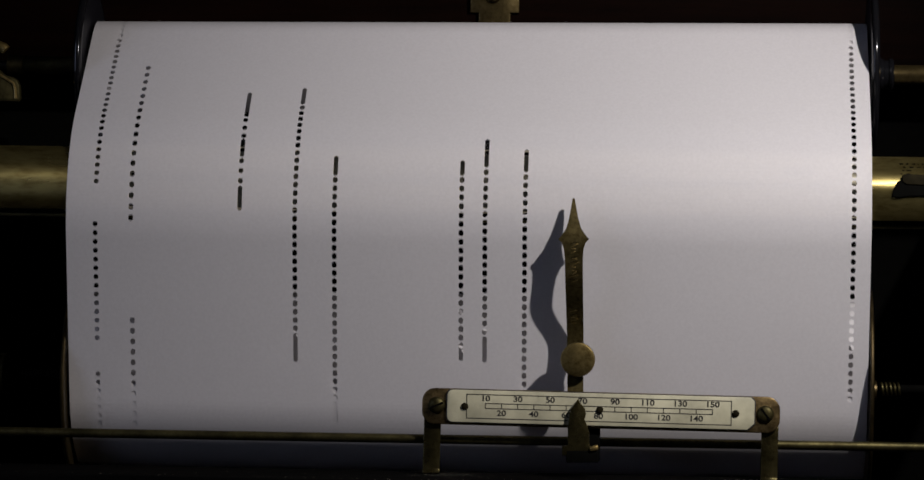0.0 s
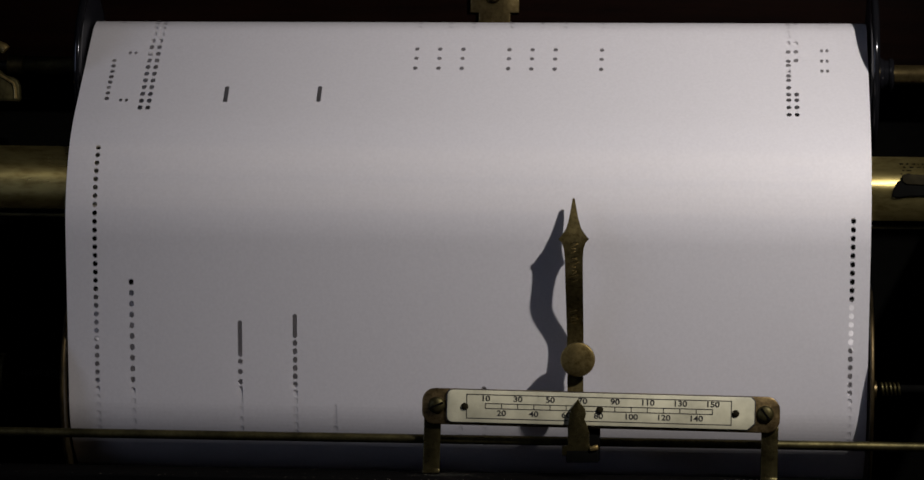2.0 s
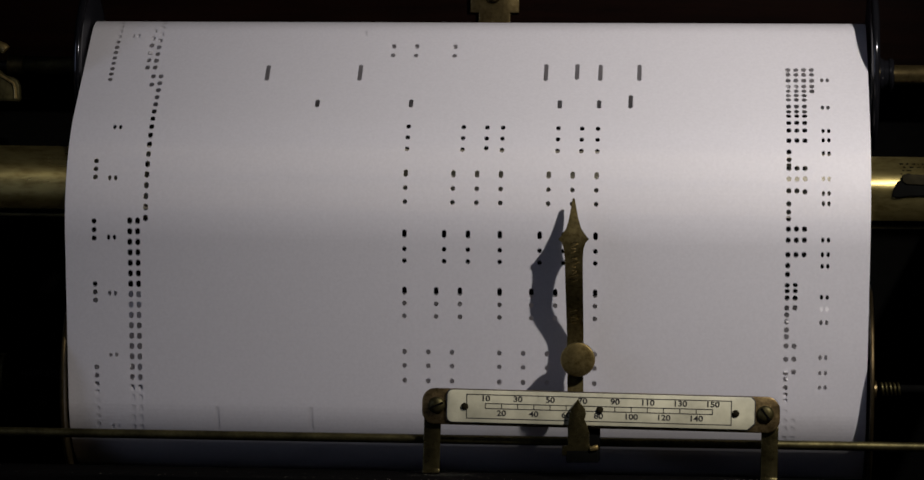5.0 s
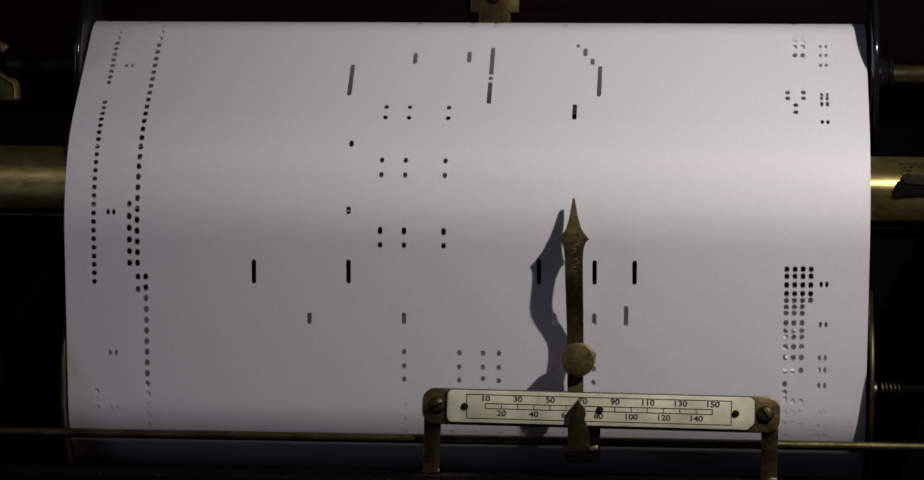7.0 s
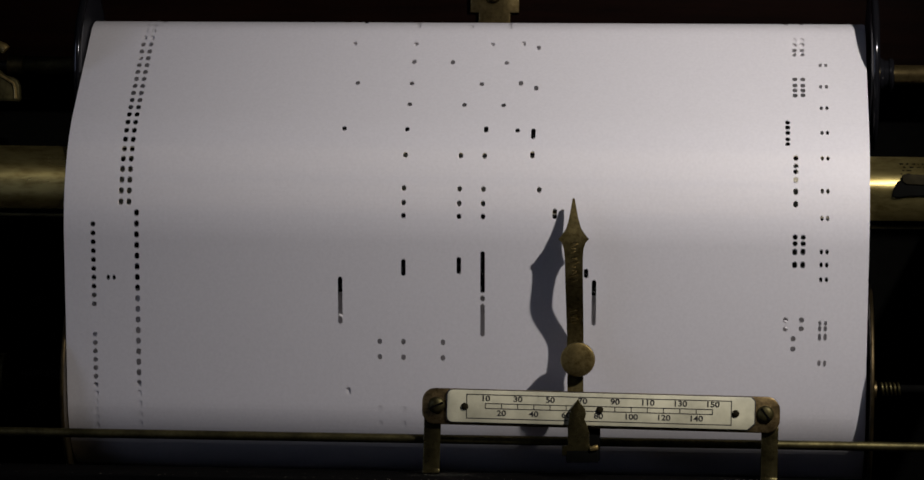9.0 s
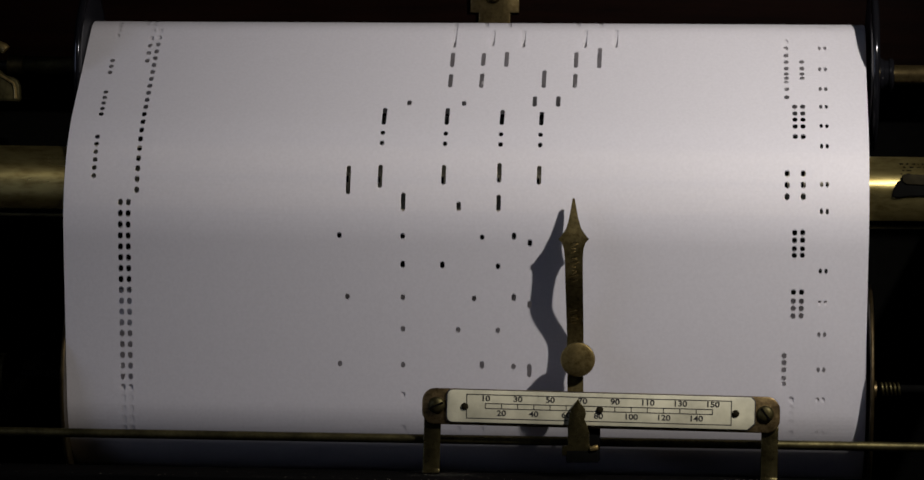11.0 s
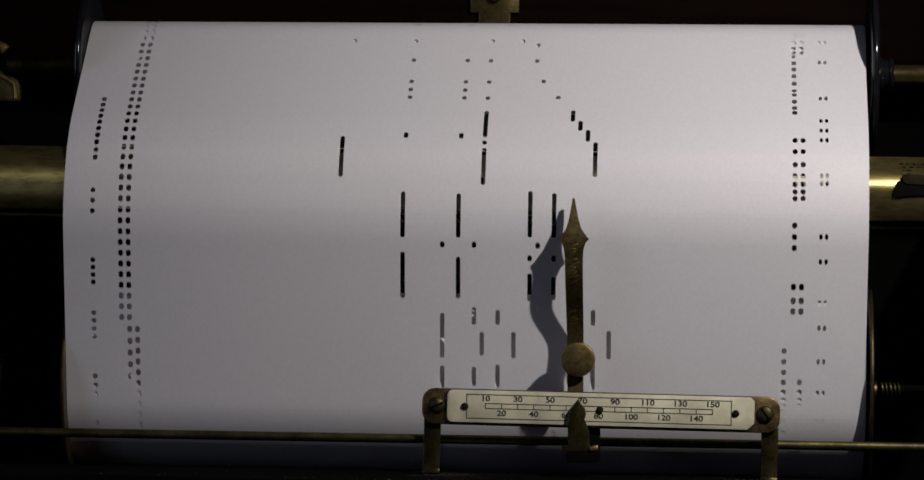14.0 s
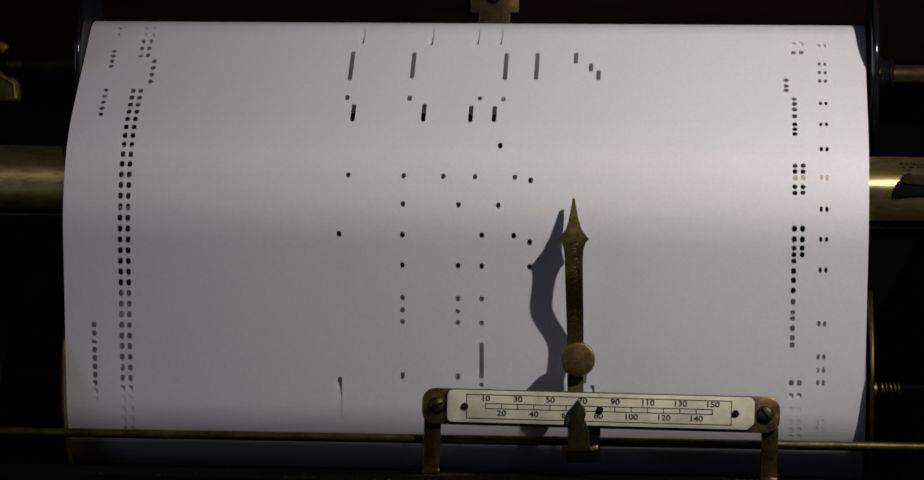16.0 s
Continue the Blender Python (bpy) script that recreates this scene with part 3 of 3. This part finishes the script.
pairs(RIGHT_PAIR, (341.7, 351.4, 356.0,), 1.6)
pairs(RIGHT_PAIR, (371.7, 377.0, 381.7, 393.6, 403.2, 415.7, 426.7, 439.5, 450.9, 462.4,), 1.8)
pairs(RIGHT_PAIR, (483.6, 493.3, 508.3, 517.7, 527.9, 537.4, 548.0, 559.4, 571.6, 580.6,), 2.0)
pairs(RIGHT_PAIR, (595.5, 604.4, 623.5, 626.2, 640.7, 645.2, 650.1, 662.1,), 2.0)
pairs(RIGHT_PAIR, (681.5, 692.5, 703.1, 714.4, 725.8, 737.3, 748.5, 760.6, 765.2, 769.8, 779.9,), 1.9)


STRIP = 1.5
FIRST, LAST = 135.0, -815.0


def music_roll():
    roll = thing("music_roll", at(0, 0, 0), "white perforated music roll paper running over the tracker bar", "music roll")
    count = int(round((FIRST - LAST) / STRIP))
    lengths = []
    per = 220
    for k in range((count + per - 1) // per):
        ob = new("paper_length")
        ob.parent = roll
        lengths.append(ob)
    strips = []
    for k in range(count):
        hi = FIRST - k * STRIP
        lo = hi - STRIP
        cut = [(a, b, max(-d, lo), min(-c, hi)) for a, b, c, d in HOLES if -d < hi - 1e-6 and -c > lo + 1e-6]
        cut = [(a, b, c, d - 0.012 if c - lo < 0.02 and hi - d < 0.02 else d) for a, b, c, d in cut]
        over = [h for h in cut if h[3] > hi - 0.02]
        xs = sorted({-142.9, 142.9, *[h[0] for h in cut], *[h[1] for h in cut], *[h[0] - 0.06 for h in over], *[h[1] + 0.06 for h in over]})
        ps = sorted({lo, hi, *[h[2] for h in cut], *[h[3] for h in cut]})
        if len(ps) > 2:
            ps = [ps[0]] + [p for q, p in zip(ps, ps[1:]) if p - q > 0.008 or p == hi]
        verts, faces, seen = [], [], {}

        def v(i, j):
            if (i, j) not in seen:
                seen[i, j] = len(verts)
                p = ps[j] - (lo + hi) / 2
                last = j == len(ps) - 1 and not any(h[0] - 1e-6 < xs[i] < h[1] + 1e-6 for h in over)  # each strip tucks a hair under the next
                verts.append((xs[i] * MM, 0.012 * MM if last else 0.0, -(p + (0.055 if last else 0)) * MM))
            return seen[i, j]
        for i, j in sheet_cells(xs, ps, cut):
            faces.append((v(i, j + 1), v(i + 1, j + 1), v(i + 1, j), v(i, j)))
        me = bpy.data.meshes.new("paper_strip")
        me.from_pydata(verts, [], faces)
        me.materials.append(PAPER)
        ob = new("paper_strip", me)
        ob.parent = lengths[k // per]
        strips.append((ob, lo, hi))
    return strips


room()
case()
tracker_bar()
SUPPLY = supply_spool()
TAKEUP = takeup_spool()
# ---- fittings ----
def screw(name, parent, x, y, z, r, turn, dome=1.0, mat=None):
    """A slotted round-head screw, its face towards the viewer."""
    rings = [(0, r), (-0.35 * dome, r * 0.97), (-0.8 * dome, r * 0.75), (-1.0 * dome, r * 0.35), (-1.02 * dome, 0.05)]
    head = lathe([(a, q) for a, q in rings], "Y", 32, (x, y, z))
    sc = part(name, head, mat or BLACKENED, parent, "dark worn steel screw head")
    m = Matrix.Rotation(radians(turn), 4, "Y")
    part("slot", box((r * 1.7, 0.5, r * 0.22), (x, y - 0.9 * dome, z), 0.0, m), BLACK_MATT, sc)
    return sc


def letters(name, words, size, mat, parent, x, y, z):
    """Raised engraved lettering facing the viewer."""
    cu = bpy.data.curves.new(name, "FONT")
    cu.body, cu.size, cu.align_x, cu.align_y, cu.extrude, cu.offset = words, size * MM, "CENTER", "CENTER", 0.00006, 0.00006
    tmp = bpy.data.objects.new(name, cu)
    me = bpy.data.meshes.new_from_object(tmp)
    bpy.data.objects.remove(tmp)
    me.materials.clear()
    me.materials.append(mat)
    me.transform(Matrix.Diagonal((1.2, 1.0, 1.0, 1.0)))
    ob = new(name, me)
    ob.parent = parent
    ob.matrix_basis = pose(x * MM, y * MM, z * MM, 90, 0, 0)
    return ob


PLATE_Y, PLATE_Z = -3.5, -67.28
PLATE_X0, PLATE_X1 = -14.1, 111.9
PLATE_LEAN = -0.52


def tempo_scale():
    """The ivory speed scale on its brass strip, held by two brass legs on the ledge."""
    s = thing("tempo_scale", at(0, 0, 0), "ivory tempo scale plate on brass strip with two legs", "scale plate")
    mid = (PLATE_X0 + PLATE_X1) / 2
    s.matrix_world = Matrix.Translation(at(mid, PLATE_Y, PLATE_Z)) @ pose(0, 0, 0, 0, -PLATE_LEAN, 0)
    half = (PLATE_X1 - PLATE_X0) / 2

    def rounded(w, h, r, n=6):
        out = []
        for cx, cz, a0 in ((w - r, h - r, 0), (-w + r, h - r, 90), (-w + r, -h + r, 180), (w - r, -h + r, 270)):
            out += [(cx + r * math.cos(radians(a0 + 90 * k / n)), cz + r * math.sin(radians(a0 + 90 * k / n))) for k in range(n + 1)]
        return out
    back = slab(rounded(half, 6.4, 4.6), 1.8, 0.6)
    bmesh.ops.translate(back, vec=(0, 0, -0.35 * MM), verts=back.verts)
    strip = part("brass_strip", back, BRONZE_CAP, s, "tarnished brass backing strip with rounded ends")
    for sx in (-1, 1):
        screw("screw", s, sx * (half - 5.2), -0.1, 0.0, 3.0, -24 if sx < 0 else 52, 1.5, ROD_BRASS)
    def cut_end(w, h):
        """The ivory's outline: rounded at one end, its corners cut off at the other."""
        return [(w, h - 1.4), (w - 1.3, h)] + [q for q in rounded(w, h, 2.0) if q[0] < w - 2.5] + [(w - 2.4, -h), (w, -h + 2.2)]
    plate = slab(cut_end(half - 9.0, 5.7), 1.0, 0.25)
    bmesh.ops.translate(plate, vec=(0, -1.02 * MM, 0), verts=plate.verts)
    # dark slab paints in the seam's shadow line round the ivory
    edge = slab(cut_end(half - 8.6, 5.9), 0.7, 0.1)
    bmesh.ops.translate(edge, vec=(0, -0.72 * MM, 0), verts=edge.verts)
    part("shadow_seam", edge, INK_AND_SHADE, s, "dark seam with painted shadow line round the ivory")
    ivory = part("ivory_plate", plate, IVORY, s, "yellowed ivory-coloured plate with black figures")
    for x in (-47.8, -0.2, 47.4):
        pin = lathe([(-1.0, 1.3), (-1.5, 1.15), (-1.85, 0.6), (-1.9, 0.05)], "Y", 20, (x, 0, -0.1))
        part("rivet", pin, DULL_BLACK, s, "dark round rivet")
    # the printed frame and ladder
    y = -1.05
    t = 0.31

    def line(x0, z0, x1, z1):
        if abs(x1 - x0) > abs(z1 - z0):
            part("printed_line", box((abs(x1 - x0) + t, 0.06, t), ((x0 + x1) / 2, y, z0)), INK_AND_SHADE, ivory)
        else:
            part("printed_line", box((t, 0.06, abs(z1 - z0) - t), (x0, y, (z0 + z1) / 2)), INK_AND_SHADE, ivory)
    line(-47.1, 4.2, 45.9, 4.2)
    line(-47.1, -4.2, 45.9, -4.2)
    line(-47.1, 4.2, -47.1, -4.2)
    line(45.9, 4.2, 45.9, -4.2)
    x0, step = -40.5, 5.7
    line(x0, 1.1, x0 + 14 * step, 1.1)
    line(x0, -0.65, x0 + 14 * step, -0.65)
    for k in range(15):
        line(x0 + k * step, 1.1, x0 + k * step, -0.65)
    for k in range(15):
        up = k % 2 == 0
        letters("figure", str(10 + 10 * k), 2.75, INK_AND_SHADE, ivory, x0 + k * step, y, 2.8 if up else -2.3)
    for x in (-half + 3.7, half - 3.4):
        leg = ribbon([(2.4, -4.6), (2.5, -9.0), (2.0, -14.0), (1.5, -19.0), (1.2, -22.4), (0.4, -24.3)], 6.0, 1.4)
        bmesh.ops.bevel(leg, geom=leg.edges[:], offset=0.35 * MM, segments=2, affect="EDGES", profile=0.5)
        bmesh.ops.translate(leg, vec=(x * MM, 0, 0), verts=leg.verts)
        part("leg", leg, LEG_BRASS, s, "flat brass leg with worn bright edges")
    return s


def tempo_pointer():
    """The tall brass arrow with its round knob, and the short pointer on the scale."""
    p = thing("tempo_pointer", at(0, 0, 0), "dark brass tempo arrow with round knob before the paper", "pointer")
    # outline: height and half width; and how far it stands before the paper
    prof = [(-1.0, 0.35, -4.6), (-4.0, 0.9, -5.3), (-8.0, 1.6, -6.2), (-11.5, 2.6, -6.9), (-13.6, 4.0, -7.3), (-15.2, 5.35, -7.5),
            (-16.4, 4.2, -7.6), (-18.6, 3.45, -7.7), (-22.0, 3.15, -7.6), (-28.0, 3.1, -6.9), (-34.0, 3.05, -4.3),
            (-40.0, 3.0, -1.2), (-46.0, 2.95, 1.5), (-52.0, 2.9, 2.5), (-56.0, 2.9, 2.5), (-60.0, 2.8, 2.1), (-66.0, 2.8, 1.0), (-72.0, 2.8, 0.2), (-86.0, 2.8, 0.2)]
    lift = POINTER_TOP
    depth = [-q[0] for q in prof]
    slope = np.gradient(np.array([q[2] for q in prof]), np.array(depth))

    def stand(d):
        """How far the bent arrow stands before the paper, d mm below its tip: a smooth curve."""
        i = min(max(k for k in range(len(depth)) if depth[k] <= d), len(depth) - 2)
        h = depth[i + 1] - depth[i]
        u = (d - depth[i]) / h
        return ((2 * u ** 3 - 3 * u * u + 1) * prof[i][2] + (u ** 3 - 2 * u * u + u) * h * slope[i]
                + (3 * u * u - 2 * u ** 3) * prof[i + 1][2] + (u ** 3 - u * u) * h * slope[i + 1])
    down = sorted({round(a + (b - a) * k / 4, 3) for a, b in zip(depth, depth[1:]) for k in range(5)})
    wide = [2 * float(np.interp(d, depth, [q[1] for q in prof])) for d in down]
    lever = ribbon([(stand(d), lift - d) for d in down], wide, 1.2)
    arm = part("arrow", lever, ARROW_BRASS, p, "dark engraved brass arrow")
    # plain bars for the two engraved words, which run along the arrow
    rng = random.Random(9)
    for first, last in ((16.5, 31.5), (40.5, 46.0)):
        d = first
        while d < last:
            long = rng.uniform(1.6, 3.4)
            side = rng.uniform(-0.5, 0.6)
            lean = math.degrees(math.atan2(stand(d + 0.3) - stand(d - 0.3), 0.6))
            bar = box((long, 0.16, 0.3), (0, 0, 0), 0.04, Matrix.Rotation(radians(lean), 4, "X") @ Matrix.Rotation(radians(rng.uniform(-30, 12)), 4, "Y"))
            bmesh.ops.translate(bar, vec=Vector((side, stand(d) - 0.62, lift - d)) * MM, verts=bar.verts)
            part("engraving", bar, OLD_BRASS if rng.random() < 0.7 else BLACKENED, arm)
            d += rng.uniform(0.8, 1.5)
    knob = part("knob", lathe([(-0.4, 4.0), (-0.4, 5.8), (-0.8, 6.1), (-3.0, 6.1), (-3.5, 5.9), (-3.7, 5.4), (-3.75, 0.05)], "Y", 48, (1.0, 0, -57.6 + lift)), KNOB_BRASS, p, "round flat brass knob")
    part("collar", lathe([(2.6, 2.2), (-1.0, 2.2)], "Y", 24, (1.0, 0, -57.6 + lift)), STEEL, p)
    # short pointer and clip on the rod
    tip = [(0.2, 0.0), (1.0, -1.6), (2.6, -3.6), (2.9, -5.4), (2.4, -7.4), (3.2, -9.2), (4.0, -12.0), (4.0, -16.5), (6.4, -16.8), (6.4, -20.0), (-5.6, -20.0), (-5.6, -16.6), (-3.6, -16.2), (-3.4, -11.0), (-3.4, -8.4), (-2.9, -6.4), (-2.6, -3.8), (-0.6, -1.0)]
    sp = slab([(x + 1.0, z - 71.2 + lift) for x, z in tip], 1.4, 0.3)
    bmesh.ops.translate(sp, vec=(0, -6.9 * MM, 0), verts=sp.verts)
    part("short_pointer", sp, LEG_BRASS, p, "short pointed brass marker over the scale")
    part("clip", box((8.4, 6.0, 9.0), (4.4, 1.4, -85.5 + lift), 0.8), BLACK_MATT, p)
    part("clip_edge", box((11.6, 7.6, 4.4), (2.6, -3.2, -91.4 + lift), 0.5), BLACK_MATT, p)
    part("clip_lip", box((3.0, 5.0, 1.6), (6.6, -5.4, -88.6 + lift), 0.4, Matrix.Rotation(radians(-14), 4, "Y")), OLD_BRASS, p, "bright worn lip")
    p.matrix_world = Matrix.Translation(at(POINTER_X, 0, 0)) @ pose(0, 0, 0, 0, -1.2, 0)
    return p


POINTER_X, POINTER_TOP = 38.6, 7.7


def guide_rod():
    r = thing("guide_rod", at(0, 3.0, -79.1), "long tarnished brass rod across the front of the box", "rod")
    r.matrix_world = Matrix.Translation(at(0, 3.0, -79.1)) @ pose(0, 0, 0, 0, -0.09, 0)
    part("rod", lathe([(-303, 1.3), (-302, 1.65), (302, 1.65), (303, 1.3)], steps=32), ROD_BRASS, r)
    return r


def shafts():
    """Spool ends: left drive pins and levers, right bearings."""
    s = thing("spool_bearing", at(0, SUPPLY_Y, SUPPLY_Z), "brass bearing shaft with black collar beside the upper spool", "bearing")
    part("collar", lathe([(147.4, 5.2), (147.7, 5.9), (148.6, 6.2), (149.5, 5.9), (149.9, 5.3), (151.4, 5.3), (151.8, 5.9), (152.6, 6.2), (153.3, 5.8), (153.6, 5.0), (153.6, 3.4)], steps=48), BLACK_GLOSS, s, "glossy black collar")
    part("shaft", lathe([(153.5, 3.4), (153.9, 3.6), (303, 3.6)], steps=48), DARK_BRASS, s, "polished brass shaft")
    d = thing("spool_drive", at(0, SUPPLY_Y, SUPPLY_Z), "tarnished brass drive shaft with ring beside the upper spool", "drive shaft")
    part("shaft", lathe([(-147.4, 4.4), (-149.4, 4.4), (-149.8, 3.45), (-170.8, 3.45)], steps=48), ROD_BRASS, d)
    part("ring", lathe([(-170.6, 3.4), (-171.0, 3.75), (-176.4, 3.75), (-176.9, 3.3)], steps=48), KNOB_BRASS, d, "brass ring")
    part("stub", lathe([(-175.8, 1.6), (-300, 1.6)], steps=24), STEEL, d)
    lv = thing("rewind_lever", at(0, 0, 0), "small bent brass lever hanging beside the drive shaft", "lever")
    foot = slab([(-303.5, 60.0), (-190.0, 54.6), (-180.0, 53.4), (-176.6, 52.2), (-174.2, 50.2), (-171.4, 49.5), (-169.6, 48.4), (-168.7, 46.4), (-168.4, 41.4), (-169.4, 40.4), (-303.5, 40.2)], 4.0, 0.9)
    bmesh.ops.translate(foot, vec=(0, 42.0 * MM, 0), verts=foot.verts)
    arm = part("arm", foot, ROD_BRASS, lv, "broad tarnished brass arm")
    ridge = tube([(-190, 42.2, 53.2), (-180, 42.1, 52.0), (-176.4, 42.0, 50.4), (-173.4, 42.0, 48.6), (-171.0, 42.0, 47.2), (-170.2, 42.0, 45.2), (-170.0, 42.0, 41.6)], 0.55, 10)
    part("ridge", ridge, OLD_BRASS, arm, "edge worn bright")
    tip = tube([(-303.5, 50, 70), (-186, 46, 63.0), (-180, 45, 61.6), (-177.0, 45, 60.9), (-175.6, 45, 60.4), (-174.9, 45, 59.9), (-174.6, 45, 59.6)], 2.0, 14)
    part("hook", tip, OLD_BRASS, lv, "worn bright brass hook tip")
    t = thing("lower_bearing", at(0, TAKEUP_Y, -60.3), "dark steel shaft with coil spring beside the lower spool", "bearing")
    part("shaft", lathe([(149.2, 1.6), (300, 1.6)], steps=20), BLACK_MATT, t)
    turns = [(149.4 + 7.4 * k / 80, 2.1 * math.cos(k * 2 * math.pi / 16), 2.1 * math.sin(k * 2 * math.pi / 16)) for k in range(81)]
    part("coil_spring", tube(turns, 0.5, 8), ROD_BRASS, t, "small dull brass coil spring")
    u = thing("lower_drive", at(0, TAKEUP_Y, -60.4), "dark steel drive shaft beside the lower spool", "drive shaft")
    part("shaft", lathe([(-149.2, 1.8), (-300, 1.8)], steps=20), BLACK_MATT, u)
    part("wheel", lathe([(-172.0, 6.0), (-172.6, 7.6), (-177.0, 7.6), (-177.6, 6.0)], steps=40), ROD_BRASS, u, "small tarnished brass wheel")


def paper_guide():
    """The tracking finger in the slot at the end of the bar, and the bar's lower support."""
    g = thing("tracking_finger", at(0, 0, 0), "brass tracking finger on the end of the bar", "lever")
    g.matrix_world = BAR_HOME
    cam_shape = [(150.0, -3.9), (150.3, -1.4), (151.8, 1.4), (154.2, 3.2), (186.0, 0.8), (186.0, -3.4), (156.0, -3.6), (152.0, -4.3)]
    sh = slab(cam_shape, 1.2, 0.3)
    bmesh.ops.translate(sh, vec=(0, -0.9 * MM, 0), verts=sh.verts)
    part("cam", sh, BLACK_MATT, g, "blackened slot plate")
    fin = slab([(153.4, 3.6), (154.2, 4.1), (155.6, 4.2), (186.0, 3.4), (186.0, -0.2), (160.0, 0.2), (155.0, 0.4), (153.6, 1.4)], 1.6, 0.4)
    bmesh.ops.translate(fin, vec=(0, -1.6 * MM, 0), verts=fin.verts)
    part("finger", fin, DULL_BLACK, g, "worn brass finger")
    b = thing("bar_rail", at(0, 8.0, -1.5), "thin dark brass rail under the tracker bar", "rail")
    part("rail", box((376, 5.0, 1.2), (0, 0, 0), 0.5), ROD_BRASS, b)
    c = thing("bar_bracket", at(-194.0, 8.0, 0), "dark steel bracket holding the end of the bar", "bracket", "bar brackets")
    part("plate", box((14, 110, 34), (0, 52, 12), 1.5), STEEL, c)
    copy_thing(c, Matrix.Translation(at(194.0, 8.0, 0)))


def marks_on_bar():
    m = thing("bar_stamp", at(0, 0, 0), "small unreadable dark stamping on the brass bar", "stamp")
    m.matrix_world = BAR_HOME
    rng = random.Random(21)
    for row in range(4):
        z, x = 8.8 - 1.35 * row, 153.4 + rng.uniform(-1.0, 1.0)
        while x < (176.0 if row < 2 else 157.0):
            w = rng.uniform(0.5, 1.7)
            part("printed_bar", box((w, 0.08, rng.uniform(0.3, 0.6)), (x + w / 2, on_face(z) - 0.03, z), 0.0, Matrix.Rotation(-math.asin(z / FACE_R), 4, "X")), BLACK_MATT, m)
            x += w + rng.uniform(0.4, 1.6)



def roll_clip():
    c = thing("brass_catch", at(0, 116, 0), "old brass catch plate on the mahogany back board", "catch")
    out = [(-9.4, 20), (-9.4, 1.8), (-6.0, 1.8), (-6.0, -8), (6.2, -8), (6.2, 1.8), (9.6, 1.8), (9.6, 20)]
    pl = slab([(x + CATCH_X, z + CATCH_Z) for x, z in out], 2.0, 0.3)
    part("plate", pl, DARK_BRASS, c)
    part("pin", lathe([(-2.4, 0.05), (-2.2, 1.8), (-1.2, 2.5), (0, 2.6)], "Y", 32, (CATCH_X, 0, CATCH_Z + 8.2)), DARK_BRASS, c, "round brass pin")


CATCH_X, CATCH_Z = 2.4, 78.2


def dust():
    """Pale specks of dust on the black ledge and on the rod."""
    rng = random.Random(4)
    bm = bmesh.new()
    for k in range(760):
        x, y = rng.uniform(-172, 172), rng.choice((rng.gauss(-30, 2.5), rng.uniform(-33, 15)))
        if k < 330:  # more of it round the feet of the legs
            x, y = rng.gauss((-6.0, 104.0)[k % 2], 3.0 + 9.0 * rng.random()), rng.gauss(-5.0, 6.0)
        elif k < 560:
            x = rng.gauss(45, 55)
        y = min(max(y, -32.5), 15.0)
        r = rng.uniform(0.05, 0.09 + 0.11 * rng.random() ** 3)
        vs = [bm.verts.new(Vector((x + r * rng.uniform(0.6, 1.6) * math.cos(a), y + r * math.sin(a), 0.05 + (0.12 if q % 2 else 0))) * MM) for q, a in enumerate([i * math.pi / 2.5 for i in range(5)])]
        bm.faces.new(vs)
    ob = new("dust", mesh_from("dust", bm, plain("dust_grey", (0.11, 0.1, 0.075), 0.9)))
    ob.matrix_world = Matrix.Translation(at(0, 0, -91.3))
    tagged(ob, "pale dust specks lying on the black ledge", "dust", kind="stuff")


tempo_scale()
tempo_pointer()
guide_rod()
shafts()
paper_guide()
marks_on_bar()
roll_clip()
dust()

STRIPS = music_roll()


# ---- what moves: the paper, strip by strip along its way, and the two spools ----
def supply_lean(t):
    """The supply spool sits a little high at one end, less so as it empties: lift (mm) and tilt (degrees)."""
    return float(np.interp(t, (0.0, 4.0, 16.0), (0.65, 0.62, 0.3))), float(np.interp(t, (0.0, 4.0, 16.0), (-0.42, -0.41, -0.26)))


def strip_pose(lo, hi, t):
    run = paper_run(t)
    y0, z0 = paper_way(lo + run)
    y1, z1 = paper_way(hi + run)
    lean = math.degrees(math.atan2(y1 - y0, z0 - z1))
    u = min(max((-32.0 - run - (lo + hi) / 2) / 66.0, 0.0), 1.0)
    u = u * u * (3 - 2 * u)  # the sheet twists up to the slightly tilted supply spool
    lift, tilt = supply_lean(t)
    return pose(paper_drift(t) * MM, (y0 + y1) / 2 * MM, ((z0 + z1) / 2 + lift * u) * MM, lean, tilt * u, 0)


def motions():
    for ob, lo, hi in STRIPS:
        rows, t = [], 0.0
        while t < 16.0:
            rows.append((t, strip_pose(lo, hi, t)))
            s = (lo + hi) / 2 + paper_run(t)
            t = round(t + (2 / 30 if -112 < s < 104 else 0.3), 4)
        rows.append((16.0, strip_pose(lo, hi, 16.0)))
        walk(ob, rows)
    for ob, radius in ((SUPPLY, SUPPLY_R), (TAKEUP, TAKEUP_R)):
        home = Matrix.Translation(ob.matrix_world.translation)
        rows = []
        for k in range(65):
            t = k * 0.25
            lift, tilt = supply_lean(t) if ob is SUPPLY else (0.0, 0.0)
            rows.append((t, home @ pose(0, 0, lift * MM, 0, tilt, 0) @ pose(0, 0, 0, math.degrees(paper_run(t) / radius), 0, 0)))
        walk(ob, rows)


motions()
